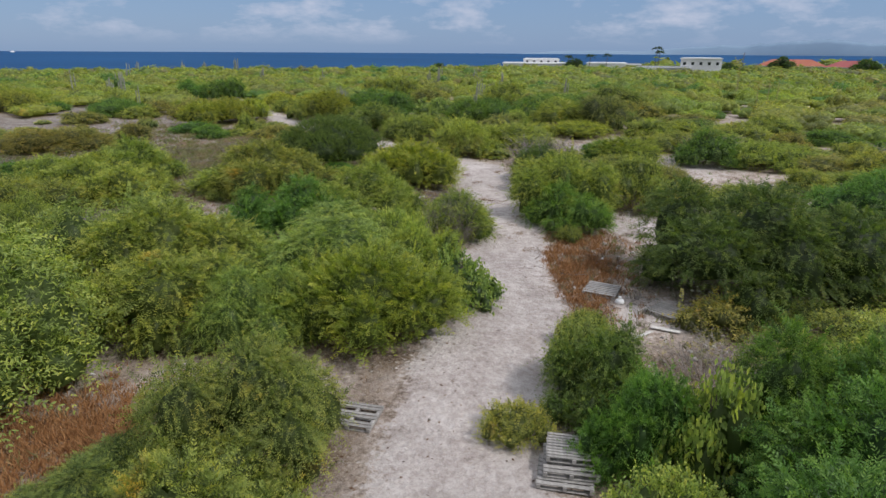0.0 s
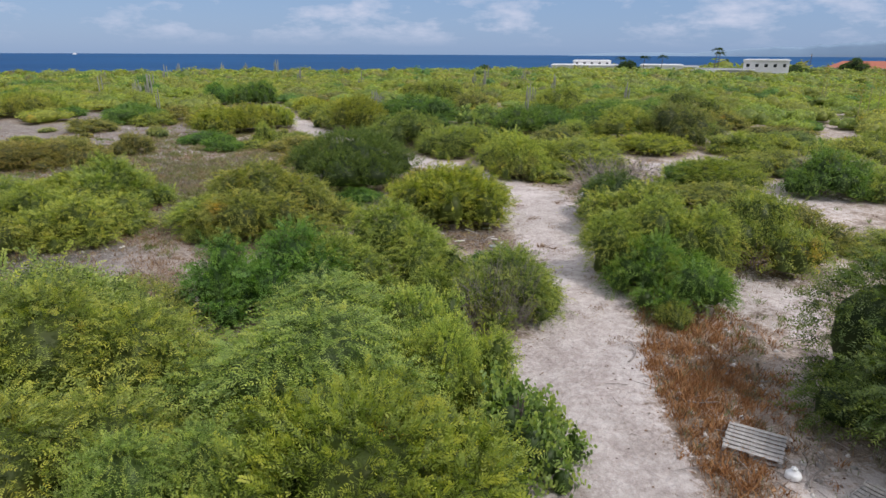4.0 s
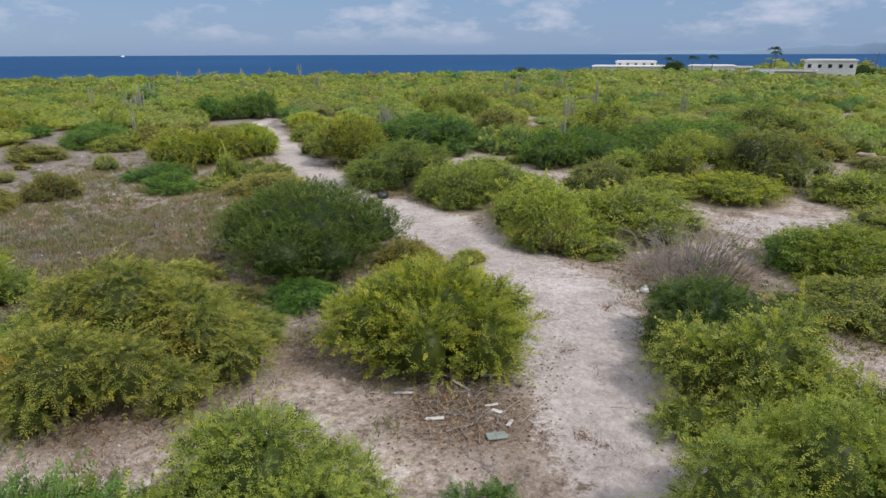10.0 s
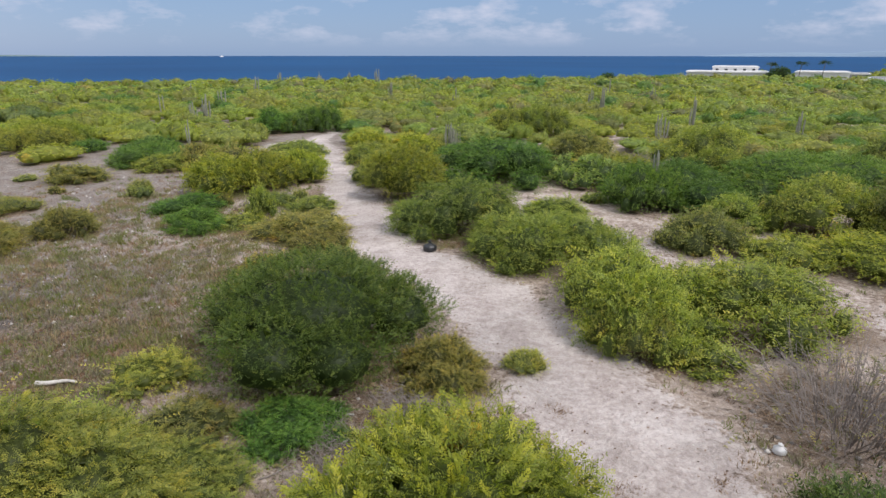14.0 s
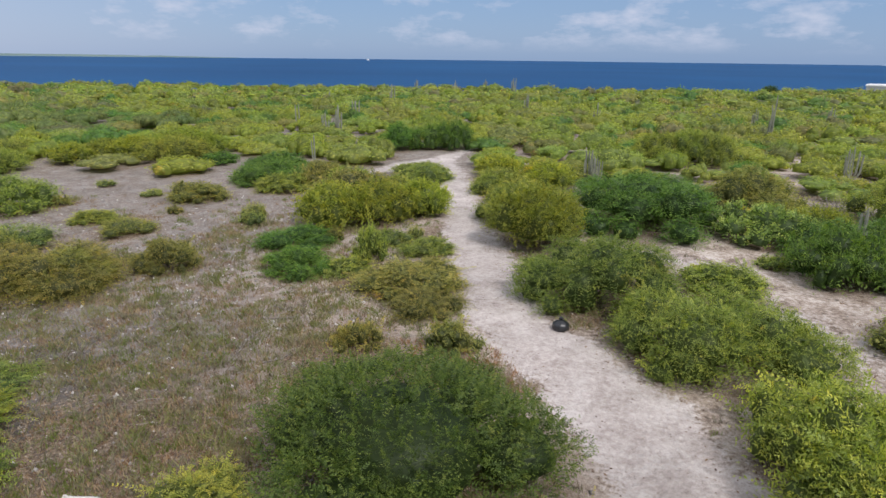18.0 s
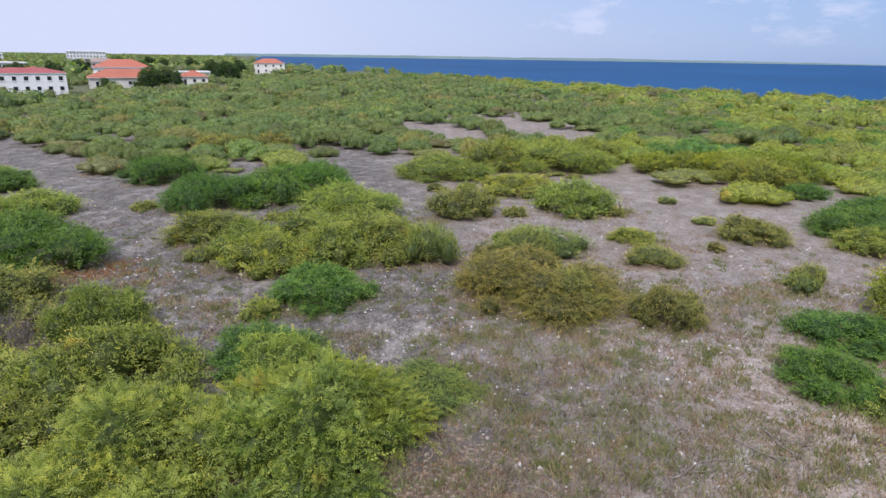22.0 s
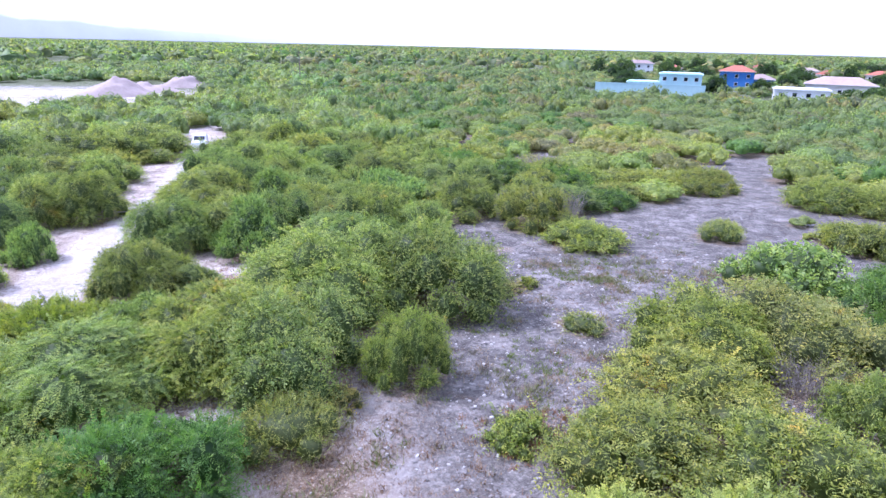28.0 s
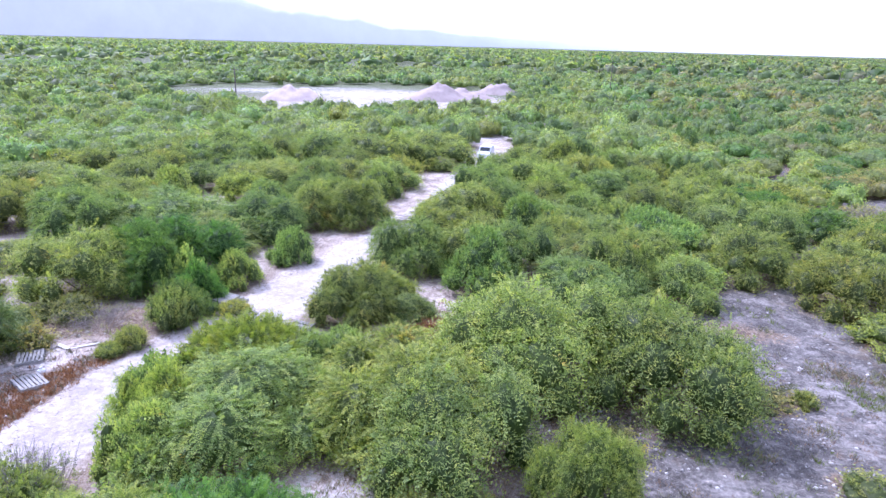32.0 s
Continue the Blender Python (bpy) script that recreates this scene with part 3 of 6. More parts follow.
def stems_of(rng, lobes, height, count, thick, sides=5):
    lines = []
    for i in range(count):
        q = lobes[i % len(lobes)]
        end = q[:3] + rng.normal(size=3) * q[3] * 0.3
        root = np.array([rng.normal() * 0.10, rng.normal() * 0.10, -0.15])
        bend = np.array([end[0] * 0.35, end[1] * 0.35, end[2] * 0.55])
        t = np.linspace(0, 1, 6)[:, None]
        pts = root * (1 - t) ** 2 + 2 * bend * t * (1 - t) + end * t**2 + rng.normal(size=(6, 3)) * 0.03 * t
        lines.append((pts, thick * (1 - 0.75 * t[:, 0])))
        for _ in range(2):
            k = rng.integers(2, 5)
            tip = pts[k] + unit(rng.normal(size=3) + [0, 0, 0.6]) * q[3] * 0.7
            lines.append((np.array([pts[k], (pts[k] + tip) / 2 + [0, 0, 0.05], tip]), [thick * 0.45, thick * 0.3, thick * 0.1]))
    return tubes(lines, sides)


def shaded_core(rng, lobes, shrink, rows=6, cols=9):
    """The dense inside of a crown: rough lumps, well below the sprays, with its shade painted in."""
    verts, quads, base = [], [], 0
    for q in lobes:
        e = np.linspace(-0.5, 1.45, rows)[:, None]
        a = np.linspace(0, 2 * math.pi, cols, endpoint=False)[None]
        d = np.stack([np.cos(e) * np.cos(a), np.cos(e) * np.sin(a), np.sin(e) + 0 * a], -1)
        d = d * (1 + 0.09 * np.clip(rng.normal(size=(rows, cols, 1)), -1.5, 1.5)) * shrink
        verts.append((q[:3] + d * [q[3], q[3], q[4]]).reshape(-1, 3))
        i = np.arange(rows * cols).reshape(rows, cols) + base
        j = np.roll(i, -1, 1)
        quads.append(np.stack([i[:-1], j[:-1], j[1:], i[1:]], -1).reshape(-1, 4))
        base += rows * cols
    v = np.concatenate(verts)
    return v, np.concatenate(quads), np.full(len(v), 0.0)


def bush_meshes(style, seed, radius, height, detail, fine=True):
    """Trunk and crown meshes of a shrub. detail: 1 near, lower for far ones; fine: more finely toothed sprays."""
    rng = np.random.default_rng(seed)
    flat = style == "flat"
    lobes = lobes_of(rng, radius, height, {"tree": 8, "flat": 8, "wispy": 6}.get(style, 8), flat, style == "wispy")
    big = 1 / math.sqrt(detail)
    area = radius / 2.5 * (radius + height) / 4.6
    n = int(detail * area * {"tree": 4300, "flat": 5200, "feather": 4800, "wispy": 6000, "leafy": 3000, "dry": 200}[style])
    p, out = crown_points(rng, lobes, n)
    n = len(p)
    p = p - out * (0.08 * radius * rng.random((n, 1)) ** 2)
    swirl = unit(np.cross(out, rng.normal(size=(n, 3))))
    groups = []
    if style in ("feather", "flat", "tree"):
        # long arching sprays over a filling of short ones
        droop = {"feather": 0.30, "flat": 0.16, "tree": 0.42}[style]
        rim = unit(out * [1, 1, 0] + 1e-6)
        way = unit(out * 0.60 + rim * 0.40 + swirl * 0.45 + [0, 0, 0.12])
        ln = (0.42 + 0.55 * rng.random(n)) * big * {"feather": 1.0, "flat": 0.85, "tree": 1.2}[style]
        m = int(n * 0.32)
        root = p - way * ln[:, None] * 0.45
        if fine:
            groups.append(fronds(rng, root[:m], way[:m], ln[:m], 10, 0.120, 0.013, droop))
            way = unit(out * 0.75 + swirl * 0.8 + [0, 0, 0.10])[m:]
            ln, k = ln[m:] * 0.45, int(n * 0.20)
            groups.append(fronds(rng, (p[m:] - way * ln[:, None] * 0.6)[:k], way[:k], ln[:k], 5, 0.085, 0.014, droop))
        else:
            groups.append(fronds(rng, root[:m], way[:m], ln[:m] * 0.9, 6 if detail > 0.4 else 5, 0.110 * big, 0.015 * big, droop))
            q, o = crown_points(rng, lobes, int(n * 1.5))
            groups.append(leaflets(rng, q - o * 0.10 * rng.random((len(q), 1)), o, 0.060 * big, 0.013 * big))
        q, o = crown_points(rng, lobes, int(70 * detail * area))
        way = unit(o * 0.8 + rng.normal(size=(len(q), 3)) * 0.40 + [0, 0, 0.25])
        ln = (0.8 + 0.6 * rng.random(len(q))) * (0.6 if style == "flat" else 1.0)
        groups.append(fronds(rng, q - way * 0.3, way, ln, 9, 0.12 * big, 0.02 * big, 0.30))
    elif style == "wispy":
        way = unit(out * 0.6 + rng.normal(size=(n, 3)) * 0.45 + [0, 0, 0.5])
        ln = (0.20 + 0.34 * rng.random(n) ** 2) * big
        if fine:
            m = int(n * 0.7)
            groups.append(fronds(rng, (p - way * ln[:, None] * 0.6)[:m], way[:m], ln[:m] * 1.15, 5, 0.062, 0.014, 0.06))
        else:
            groups.append(fronds(rng, (p - way * ln[:, None] * 0.6)[:int(n * 0.6)], way[:int(n * 0.6)], ln[:int(n * 0.6)], 4, 0.055 * big, 0.013 * big, 0.06))
    elif style == "leafy":
        way = unit(out * 0.7 + swirl * 0.6 + [0, 0, 0.3])
        ln = (0.20 + 0.2 * rng.random(n)) * big
        groups.append(fronds(rng, p - way * ln[:, None] * 0.5, way, ln, 3, 0.085 * big, 0.032 * big, 0.12))
    else:
        way = unit(out + rng.normal(size=(n, 3)) * 0.5)
        groups.append(fronds(rng, p - way * 0.2, way, 0.35 + 0.2 * rng.random(n), 5, 0.10, 0.02, 0.1))
    # core lumps at the darkest tone paint the shade between the sprays
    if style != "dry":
        groups.append(shaded_core(rng, lobes, 0.66))
    verts, quads, tones, base = [], [], [], 0
    for v, f, tone in groups:
        verts.append(v)
        quads.append(f + base)
        tones.append(tone)
        base += len(v)
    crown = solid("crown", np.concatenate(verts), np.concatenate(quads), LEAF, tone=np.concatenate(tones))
    if style == "dry":
        lines = []
        for _ in range(190):
            a, d = 2 * math.pi * rng.random(), radius * rng.random() ** 0.6
            root = np.array([math.cos(a) * d * 0.5, math.sin(a) * d * 0.5, -0.1])
            top = np.array([math.cos(a) * d, math.sin(a) * d, height * (0.25 + 0.7 * rng.random())]) + rng.normal(size=3) * 0.2
            midp = (root + top) / 2 + rng.normal(size=3) * 0.16 + [0, 0, 0.2 * height * rng.random()]
            lines.append((np.array([root, midp, top]), [0.016, 0.011, 0.004]))
            for _ in range(3):
                tip = midp + (top - midp) * rng.random() + rng.normal(size=3) * 0.28
                lines.append((np.array([midp, (midp + tip) / 2 + rng.normal(size=3) * 0.04, tip]), [0.008, 0.006, 0.003]))
        v, f = tubes(lines, 3)
        trunk = solid("trunk", v, f, TWIG)
    else:
        v, f = stems_of(rng, lobes, height, 7 if detail > 0.5 else 4, 0.055 if style in ("tree", "leafy") else 0.035, 5 if detail > 0.5 else 4)
        trunk = solid("trunk", v, f, BARK if style != "wispy" else TWIG)
    return trunk, crown


def tuft_mesh(seed, radius, height, n, mat, thick=0.012):
    """A clump of blades."""
    rng = np.random.default_rng(seed)
    a = 2 * math.pi * rng.random(n)
    d = radius * 0.6 * np.sqrt(rng.random(n))
    root = np.stack([np.cos(a) * d, np.sin(a) * d, np.full(n, -0.03)], -1)
    lean = np.stack([np.cos(a), np.sin(a), np.zeros(n)], -1) * (0.15 + 0.6 * rng.random((n, 1))) + rng.normal(size=(n, 3)) * 0.2
    h = height * (0.45 + 0.55 * rng.random((n, 1)))
    midp = root + lean * h * 0.35 + [0, 0, 1] * h * 0.6
    tip = root + lean * h * 0.95 + [0, 0, 1] * h * 0.95
    side = unit(np.cross(lean + [0, 0, 1], rng.normal(size=(n, 3)))) * thick
    v = np.stack([root - side, root + side, midp + side * 0.8, midp - side * 0.8, tip], 1).reshape(-1, 3)
    b = np.arange(n)[:, None] * 5
    faces = [tuple(f) for f in (b + [0, 1, 2, 3]).tolist()] + [tuple(f) for f in (b + [3, 2, 4]).tolist()]
    return solid("blades", v, faces, mat)


# ---- shrub kinds ----
COLORS = {"A": (0.298, 0.340, 0.084), "Y": (0.305, 0.345, 0.060), "G": (0.138, 0.245, 0.056), "D": (0.132, 0.192, 0.052), "T": (0.262, 0.326, 0.095),
          "O": (0.290, 0.280, 0.095), "L": (0.290, 0.375, 0.125), "K": (0.25, 0.25, 0.12), "S": (0.295, 0.325, 0.110), "W": (0.125, 0.190, 0.056), "F": (0.205, 0.262, 0.090)}
STYLE = {"A": "feather", "Y": "flat", "G": "feather", "D": "wispy", "T": "tree", "O": "feather", "L": "leafy", "K": "dry", "S": "wispy", "W": "feather"}
LABELS = {"A": "feathery olive-green acacia shrub on dry stony ground", "Y": "flat-topped yellow-green thorn shrub with dense sprays", "G": "bright green feathery shrub on bare rubble",
          "D": "dark green twiggy bush with thin upright shoots", "T": "tall dense green mesquite with drooping sprays", "O": "sparse olive-brown shrub on leaf litter",
          "L": "light green broad-leaved shrub beside the track", "K": "grey half-dead thorn bush with bare twigs", "S": "small wispy pale green weed clump on gravel", "W": "low dark green feathery shrub with drooping tips"}
NOMINAL = {"big": (2.5, 2.1), "tall": (3.6, 4.0), "huge": (4.6, 3.0), "giant": (6.6, 4.0), "small": (1.15, 0.95)}
PROTO = {}
NAMES = {"A": "acacia_shrub", "Y": "thorn_shrub", "G": "green_shrub", "D": "twiggy_bush", "T": "mesquite_tree", "O": "olive_shrub", "L": "broadleaf_shrub", "K": "dead_bush", "S": "weed_clump", "W": "drooping_shrub", "F": "acacia_shrub"}


def prototypes(style, size, detail):
    key = (style, size, detail)
    if key not in PROTO:
        count = 3 if style in ("feather", "tree") and detail < 0.9 else 2
        PROTO[key] = [bush_meshes(style, 17 * i + 5 + len(PROTO), *NOMINAL[size], detail, detail > 0.8) for i in range(count)]
    return PROTO[key]


shrub_rng = random.Random(4)
SHRUBS = []


EYE_LINE = np.array([(1, 5), (1, 16), (1.5, 31), (-1, 42), (-6, 48), (-10, 50), (-13, 46)], float)


def shrub(kind, x, y, r, h):
    """One shrub: a trunk with stems and a crown of sprays, finer where the walk passes near."""
    line = LINES[0]
    gap = np.hypot(line[:, 0] - x, line[:, 1] - y)
    k = int(np.argmin(gap))
    short = line[k, 2] / 2 + 0.72 * r - gap[k]
    if short > 0 and r > 1.5:
        # grown beside the track, not on it
        away = np.array([x - line[k, 0], y - line[k, 1]]) / max(gap[k], 0.01)
        x, y = x + away[0] * short * 0.8, y + away[1] * short * 0.8
        r = r * 0.92
    r, h = r * 1.10, h * 0.95
    near = np.hypot(EYE_LINE[:, 0] - x, EYE_LINE[:, 1] - y).min() - r
    detail = 1.0 if near < 8 else (0.6 if near < 19 else 0.36)
    size = "small" if r < 1.5 else ("giant" if r > 5.4 else "tall" if h > 3.1 or STYLE[kind] == "tree" else ("huge" if r > 3.4 else "big"))
    trunk, crown = shrub_rng.choice(prototypes(STYLE[kind], size, detail))
    nr, nh = NOMINAL[size]
    c = COLORS[kind]
    k = 0.88 + 0.24 * shrub_rng.random()
    warm = 0.92 + 0.2 * shrub_rng.random()
    z = float(ground_z(x, y))
    m = Matrix.Translation((x, y, z - 0.03)) @ Matrix.Rotation(shrub_rng.uniform(0, 6.28), 4, "Z") @ Matrix.Diagonal((r / nr, r / nr * shrub_rng.uniform(0.94, 1.06), h / nh, 1))
    ob = thing(NAMES[kind], LABELS[kind], "tree" if kind == "T" else "shrub", m, "scrub on the dry ground")
    part("trunk", trunk, ob)
    top = part("crown", crown, ob)
    top.color = (c[0] * k * warm, c[1] * k, c[2] * k, 1)
    SHRUBS.append((x, y, r))
    return ob

# ---- shrubs seen singly: x, y, radius, height ----
for row in (  # acacias
        (-47.6, -4.0, 3.8, 2.0), (-52.6, -1.4, 3.4, 2.6), (-24.6, -0.0, 2.5, 2.0), (-30.3, 7.4, 2.6, 3.5), (-59.1, 7.6, 3.7, 2.7), (-62.0, 11.0, 3.3, 2.3),
        (-31.8, 12.8, 2.5, 2.0), (-3.7, 13.5, 2.2, 2.4), (-65.2, 14.1, 3.7, 2.5), (-49.8, 19.3, 2.3, 2.5), (-51.2, 22.3, 2.3, 2.3), (-53.3, 24.8, 2.7, 2.1),
        (-7.8, 24.9, 3.4, 4.0), (0.1, 27.4, 1.4, 2.8), (-15.2, 28.3, 1.6, 3.5), (-28.4, 29.5, 2.9, 3.4), (-25.2, 33.0, 3.0, 2.1), (-17.9, 33.4, 1.0, 1.1),
        (1.1, 33.6, 2.2, 2.3), (-2.8, 34.7, 2.4, 3.4), (-21.2, 36.1, 2.7, 2.4), (7.1, 37.0, 2.5, 3.5), (-29.8, 37.0, 1.9, 2.9), (-24.7, 38.9, 2.8, 2.7),
):
    shrub("A", *row)
for row in (  # acacias
        (-44.7, 38.9, 2.9, 1.8), (12.1, 39.0, 2.3, 3.2), (-17.5, 40.1, 2.5, 2.3), (-20.4, 41.2, 2.6, 2.6), (-40.8, 42.2, 2.6, 2.0),
        (7.9, 42.2, 2.6, 2.8), (-11.3, 42.8, 2.9, 2.1), (-38.1, 43.3, 2.4, 2.4), (-7.9, 44.3, 2.0, 0.9), (-24.5, 44.9, 1.6, 2.0), (-41.7, 45.5, 2.8, 2.2),
        (-19.4, 45.7, 2.6, 3.0), (-38.1, 46.5, 2.3, 2.6), (-50.2, 47.5, 3.5, 2.2), (-42.5, 48.9, 2.8, 2.1), (-39.1, 49.6, 2.7, 2.4), (-23.0, 49.9, 1.8, 0.5),
        (5.1, 54.6, 1.3, 0.9), (2.7, 55.3, 2.1, 2.9), (-63.5, 57.7, 4.4, 1.9), (2.9, 57.7, 2.5, 3.1), (7.5, 58.6, 3.0, 2.4), (-54.7, 62.6, 3.0, 1.6),
):
    shrub("A", *row)
for row in (  # acacias
        (-65.8, 63.5, 3.0, 3.1), (-0.9, 63.8, 3.5, 2.7), (-47.0, 64.6, 2.7, 2.6), (10.2, 65.7, 1.9, 1.4), (-18.5, 67.1, 0.9, 2.0), (-6.4, 67.4, 3.2, 3.4),
        (-72.6, 67.5, 2.9, 2.3), (-16.5, 69.9, 1.5, 0.8), (-66.5, 70.4, 5.8, 2.6), (-1.2, 71.3, 1.9, 1.4), (-71.8, 71.7, 3.3, 2.6), (8.9, 71.8, 1.9, 2.0),
        (13.4, 71.8, 2.8, 3.6), (-68.9, 75.2, 3.5, 2.8), (-34.4, 78.6, 2.3, 1.4), (-13.6, 78.7, 3.3, 2.6), (-52.4, 83.8, 3.2, 2.9), (-26.1, 87.2, 2.7, 1.6),
        (8.9, 88.1, 3.3, 4.0), (-27.9, 89.9, 2.2, 1.2), (-10.1, 106.2, 2.5, 3.5), (-7.3, 108.1, 2.2, 4.0), (-4.5, 108.9, 2.5, 3.8),
):
    shrub("A", *row)
for row in (  # yellow flat-tops
        (-49.8, 17.8, 2.2, 1.6), (-1.2, 23.1, 2.7, 2.9), (-0.8, 44.5, 2.9, 3.0), (-21.2, 46.2, 3.0, 2.0), (15.1, 53.1, 2.8, 1.9), (14.5, 65.9, 3.0, 1.5),
        (-24.6, 72.0, 2.5, 2.9), (-11.3, 73.5, 2.6, 4.0), (-22.5, 74.2, 2.4, 2.9), (-20.6, 76.8, 2.0, 2.6), (-61.0, 78.6, 2.2, 2.0), (-60.1, 81.4, 2.2, 2.1),
        (-57.9, 83.3, 2.3, 2.4), (-54.8, 87.3, 4.0, 2.9),
):
    shrub("Y", *row)
for row in (  # bright green shrubs
        (-39.4, 3.0, 2.2, 1.9), (5.5, 16.3, 1.4, 2.6), (-64.8, 17.7, 2.4, 2.1), (-41.0, 29.4, 3.6, 3.2), (-66.0, 30.7, 3.3, 2.6), (-6.2, 33.3, 2.5, 3.0), (9.4, 15.0, 2.3, 4.4), (8.7, 13.0, 2.8, 4.4), (1.3, 36.0, 1.4, 1.3),
        (22.3, 34.4, 3.0, 3.6), (7.4, 35.2, 2.0, 2.4), (-54.3, 37.3, 3.5, 2.8), (-55.1, 41.3, 2.9, 3.0), (-26.1, 43.9, 2.0, 1.6), (-57.9, 45.0, 3.1, 2.9),
        (-32.6, 46.1, 2.3, 1.7), (-6.2, 47.7, 1.4, 0.9), (21.0, 51.7, 2.3, 3.0), (13.4, 53.4, 1.5, 1.6), (-20.7, 63.9, 1.6, 1.4), (-24.0, 67.9, 2.1, 1.2),
        (4.3, 75.2, 2.2, 3.2), (6.1, 77.9, 4.1, 2.8), (-37.1, 80.8, 3.2, 2.0), (-6.5, 80.8, 4.1, 3.6), (14.5, 81.3, 5.8, 3.0), (-39.1, 83.8, 3.1, 1.6),
):
    shrub("G", *row)
for row in (  # bright green shrubs
        (-47.7, 84.7, 1.5, 1.4), (-40.7, 85.2, 2.6, 1.9), (-7.3, 88.0, 5.1, 1.8), (-37.2, 101.7, 2.3, 3.5), (-35.2, 104.4, 2.2, 3.2), (-32.2, 105.4, 2.1, 3.7),
):
    shrub("G", *row)
for row in (  # dark twiggy bushes
        (-7.5, 52.0, 4.2, 3.7),
):
    shrub("D", *row)
for row in (  # tall mesquites
        (2.5, -32.8, 4.7, 5.0), (6.0, -28.7, 3.7, 5.0), (15.0, -27.5, 4.3, 5.0), (9.8, -25.5, 4.3, 5.0), (-12.7, -19.9, 3.6, 3.9), (-9.2, -19.6, 3.2, 4.2),
        (-16.3, -16.1, 3.6, 3.9), (-5.8, -16.0, 3.1, 4.0), (2.2, -1.8, 3.0, 4.2), (5.9, -0.8, 2.6, 4.0), (-17.1, 0.0, 2.4, 3.0), (-13.9, 1.0, 2.1, 3.3),
        (-19.9, 2.0, 2.3, 2.8), (8.5, 3.1, 3.0, 3.7), (15.7, 4.1, 4.3, 3.5), (-11.1, 6.0, 2.4, 3.8), (-7.8, 6.1, 2.4, 3.4), (-4.6, 7.4, 2.6, 4.0),
        (-6.0, 15.1, 1.5, 1.3), (-3.3, 16.4, 1.9, 3.4), (12.4, 16.7, 3.0, 4.1), (-12.9, 19.9, 4.0, 5.0),
):
    shrub("T", *row)
for row in (  # tall mesquites
        (-18.6, 20.6, 3.3, 5.0), (-5.0, 22.3, 1.7, 2.8), (-10.5, 26.7, 3.1, 4.0), (-2.9, 26.9, 3.7, 3.3), (24.1, 90.8, 3.8, 3.7),
):
    shrub("T", *row)
for row in (  # olive shrubs
        (-12.6, 22.8, 1.0, 2.0), (10.0, 23.4, 1.2, 1.1), (-32.2, 30.7, 3.3, 3.3), (-84.3, 32.5, 2.4, 2.5), (-84.0, 35.9, 2.6, 2.4), (-84.9, 39.1, 2.3, 2.3),
        (-2.9, 51.5, 1.4, 1.4), (-47.8, 56.1, 2.3, 2.4), (-31.2, 56.4, 3.7, 2.0), (-29.2, 57.0, 2.0, 2.0), (-13.3, 58.5, 0.9, 1.1), (-9.9, 59.8, 1.0, 1.2),
        (-26.9, 61.1, 1.5, 1.9), (-12.7, 62.8, 1.5, 1.1), (-14.6, 65.0, 2.4, 1.3), (6.6, 67.7, 2.2, 2.0), (17.9, 70.2, 3.1, 3.9), (-37.7, 73.1, 2.1, 1.5),
        (-27.5, 78.4, 2.7, 2.5), (-0.6, 89.1, 3.2, 3.5),
):
    shrub("O", *row)
for row in (  # broad-leaved shrubs
        (-21.9, 4.9, 2.2, 1.8), (3.2, 8.4, 1.6, 2.6), (5.0, 13.2, 1.5, 2.4), (6.5, 15.6, 1.0, 3.0), (-38.3, 23.9, 2.9, 3.0),
        (1.5, 25.3, 1.3, 2.0), (-1.0, 29.7, 1.4, 2.5), (-1.6, 31.8, 1.2, 0.7), (-20.4, 34.2, 0.8, 1.3), (0.2, 81.0, 2.5, 2.4),
):
    shrub("L", *row)
for row in (  # half-dead bushes
        (1.6, 32.2, 1.6, 2.3), (-30.1, 33.3, 1.5, 1.7), (1.7, 34.1, 1.5, 1.5), (8.6, 51.7, 2.9, 2.2),
):
    shrub("K", *row)
for row in (  # weed clumps
        (-33.9, 12.8, 1.0, 0.9), (-42.0, 14.2, 1.7, 1.6), (2.7, 17.4, 0.9, 0.8), (4.8, 19.5, 1.2, 2.0), (-8.0, 21.5, 0.5, 0.9), (-6.7, 21.6, 0.6, 0.8),
        (5.3, 22.1, 0.8, 1.1), (5.7, 23.1, 0.7, 0.7), (-24.7, 25.5, 1.2, 0.7), (-10.5, 31.4, 1.9, 1.6), (-37.3, 52.0, 1.9, 2.3), (-0.5, 52.9, 0.8, 0.5),
        (3.1, 55.1, 1.5, 2.0), (-37.3, 57.8, 1.9, 1.8), (-38.3, 59.1, 2.9, 1.4), (-34.8, 64.6, 1.8, 0.9), (-29.0, 69.5, 0.9, 0.9), (-30.1, 70.8, 0.9, 1.0),
):
    shrub("S", *row)
for row in (  # low drooping shrubs
        (5.0, 18.6, 1.5, 2.4), (12.6, 26.8, 3.7, 4.7), (7.9, 45.1, 2.2, 2.8),
):
    shrub("W", *row)
shrub("K", 8.6, 20.2, 1.6, 1.0)
shrub("A", -9.1, 41.6, 3.1, 3.4)
shrub("O", 10.8, 19.6, 1.4, 1.2)

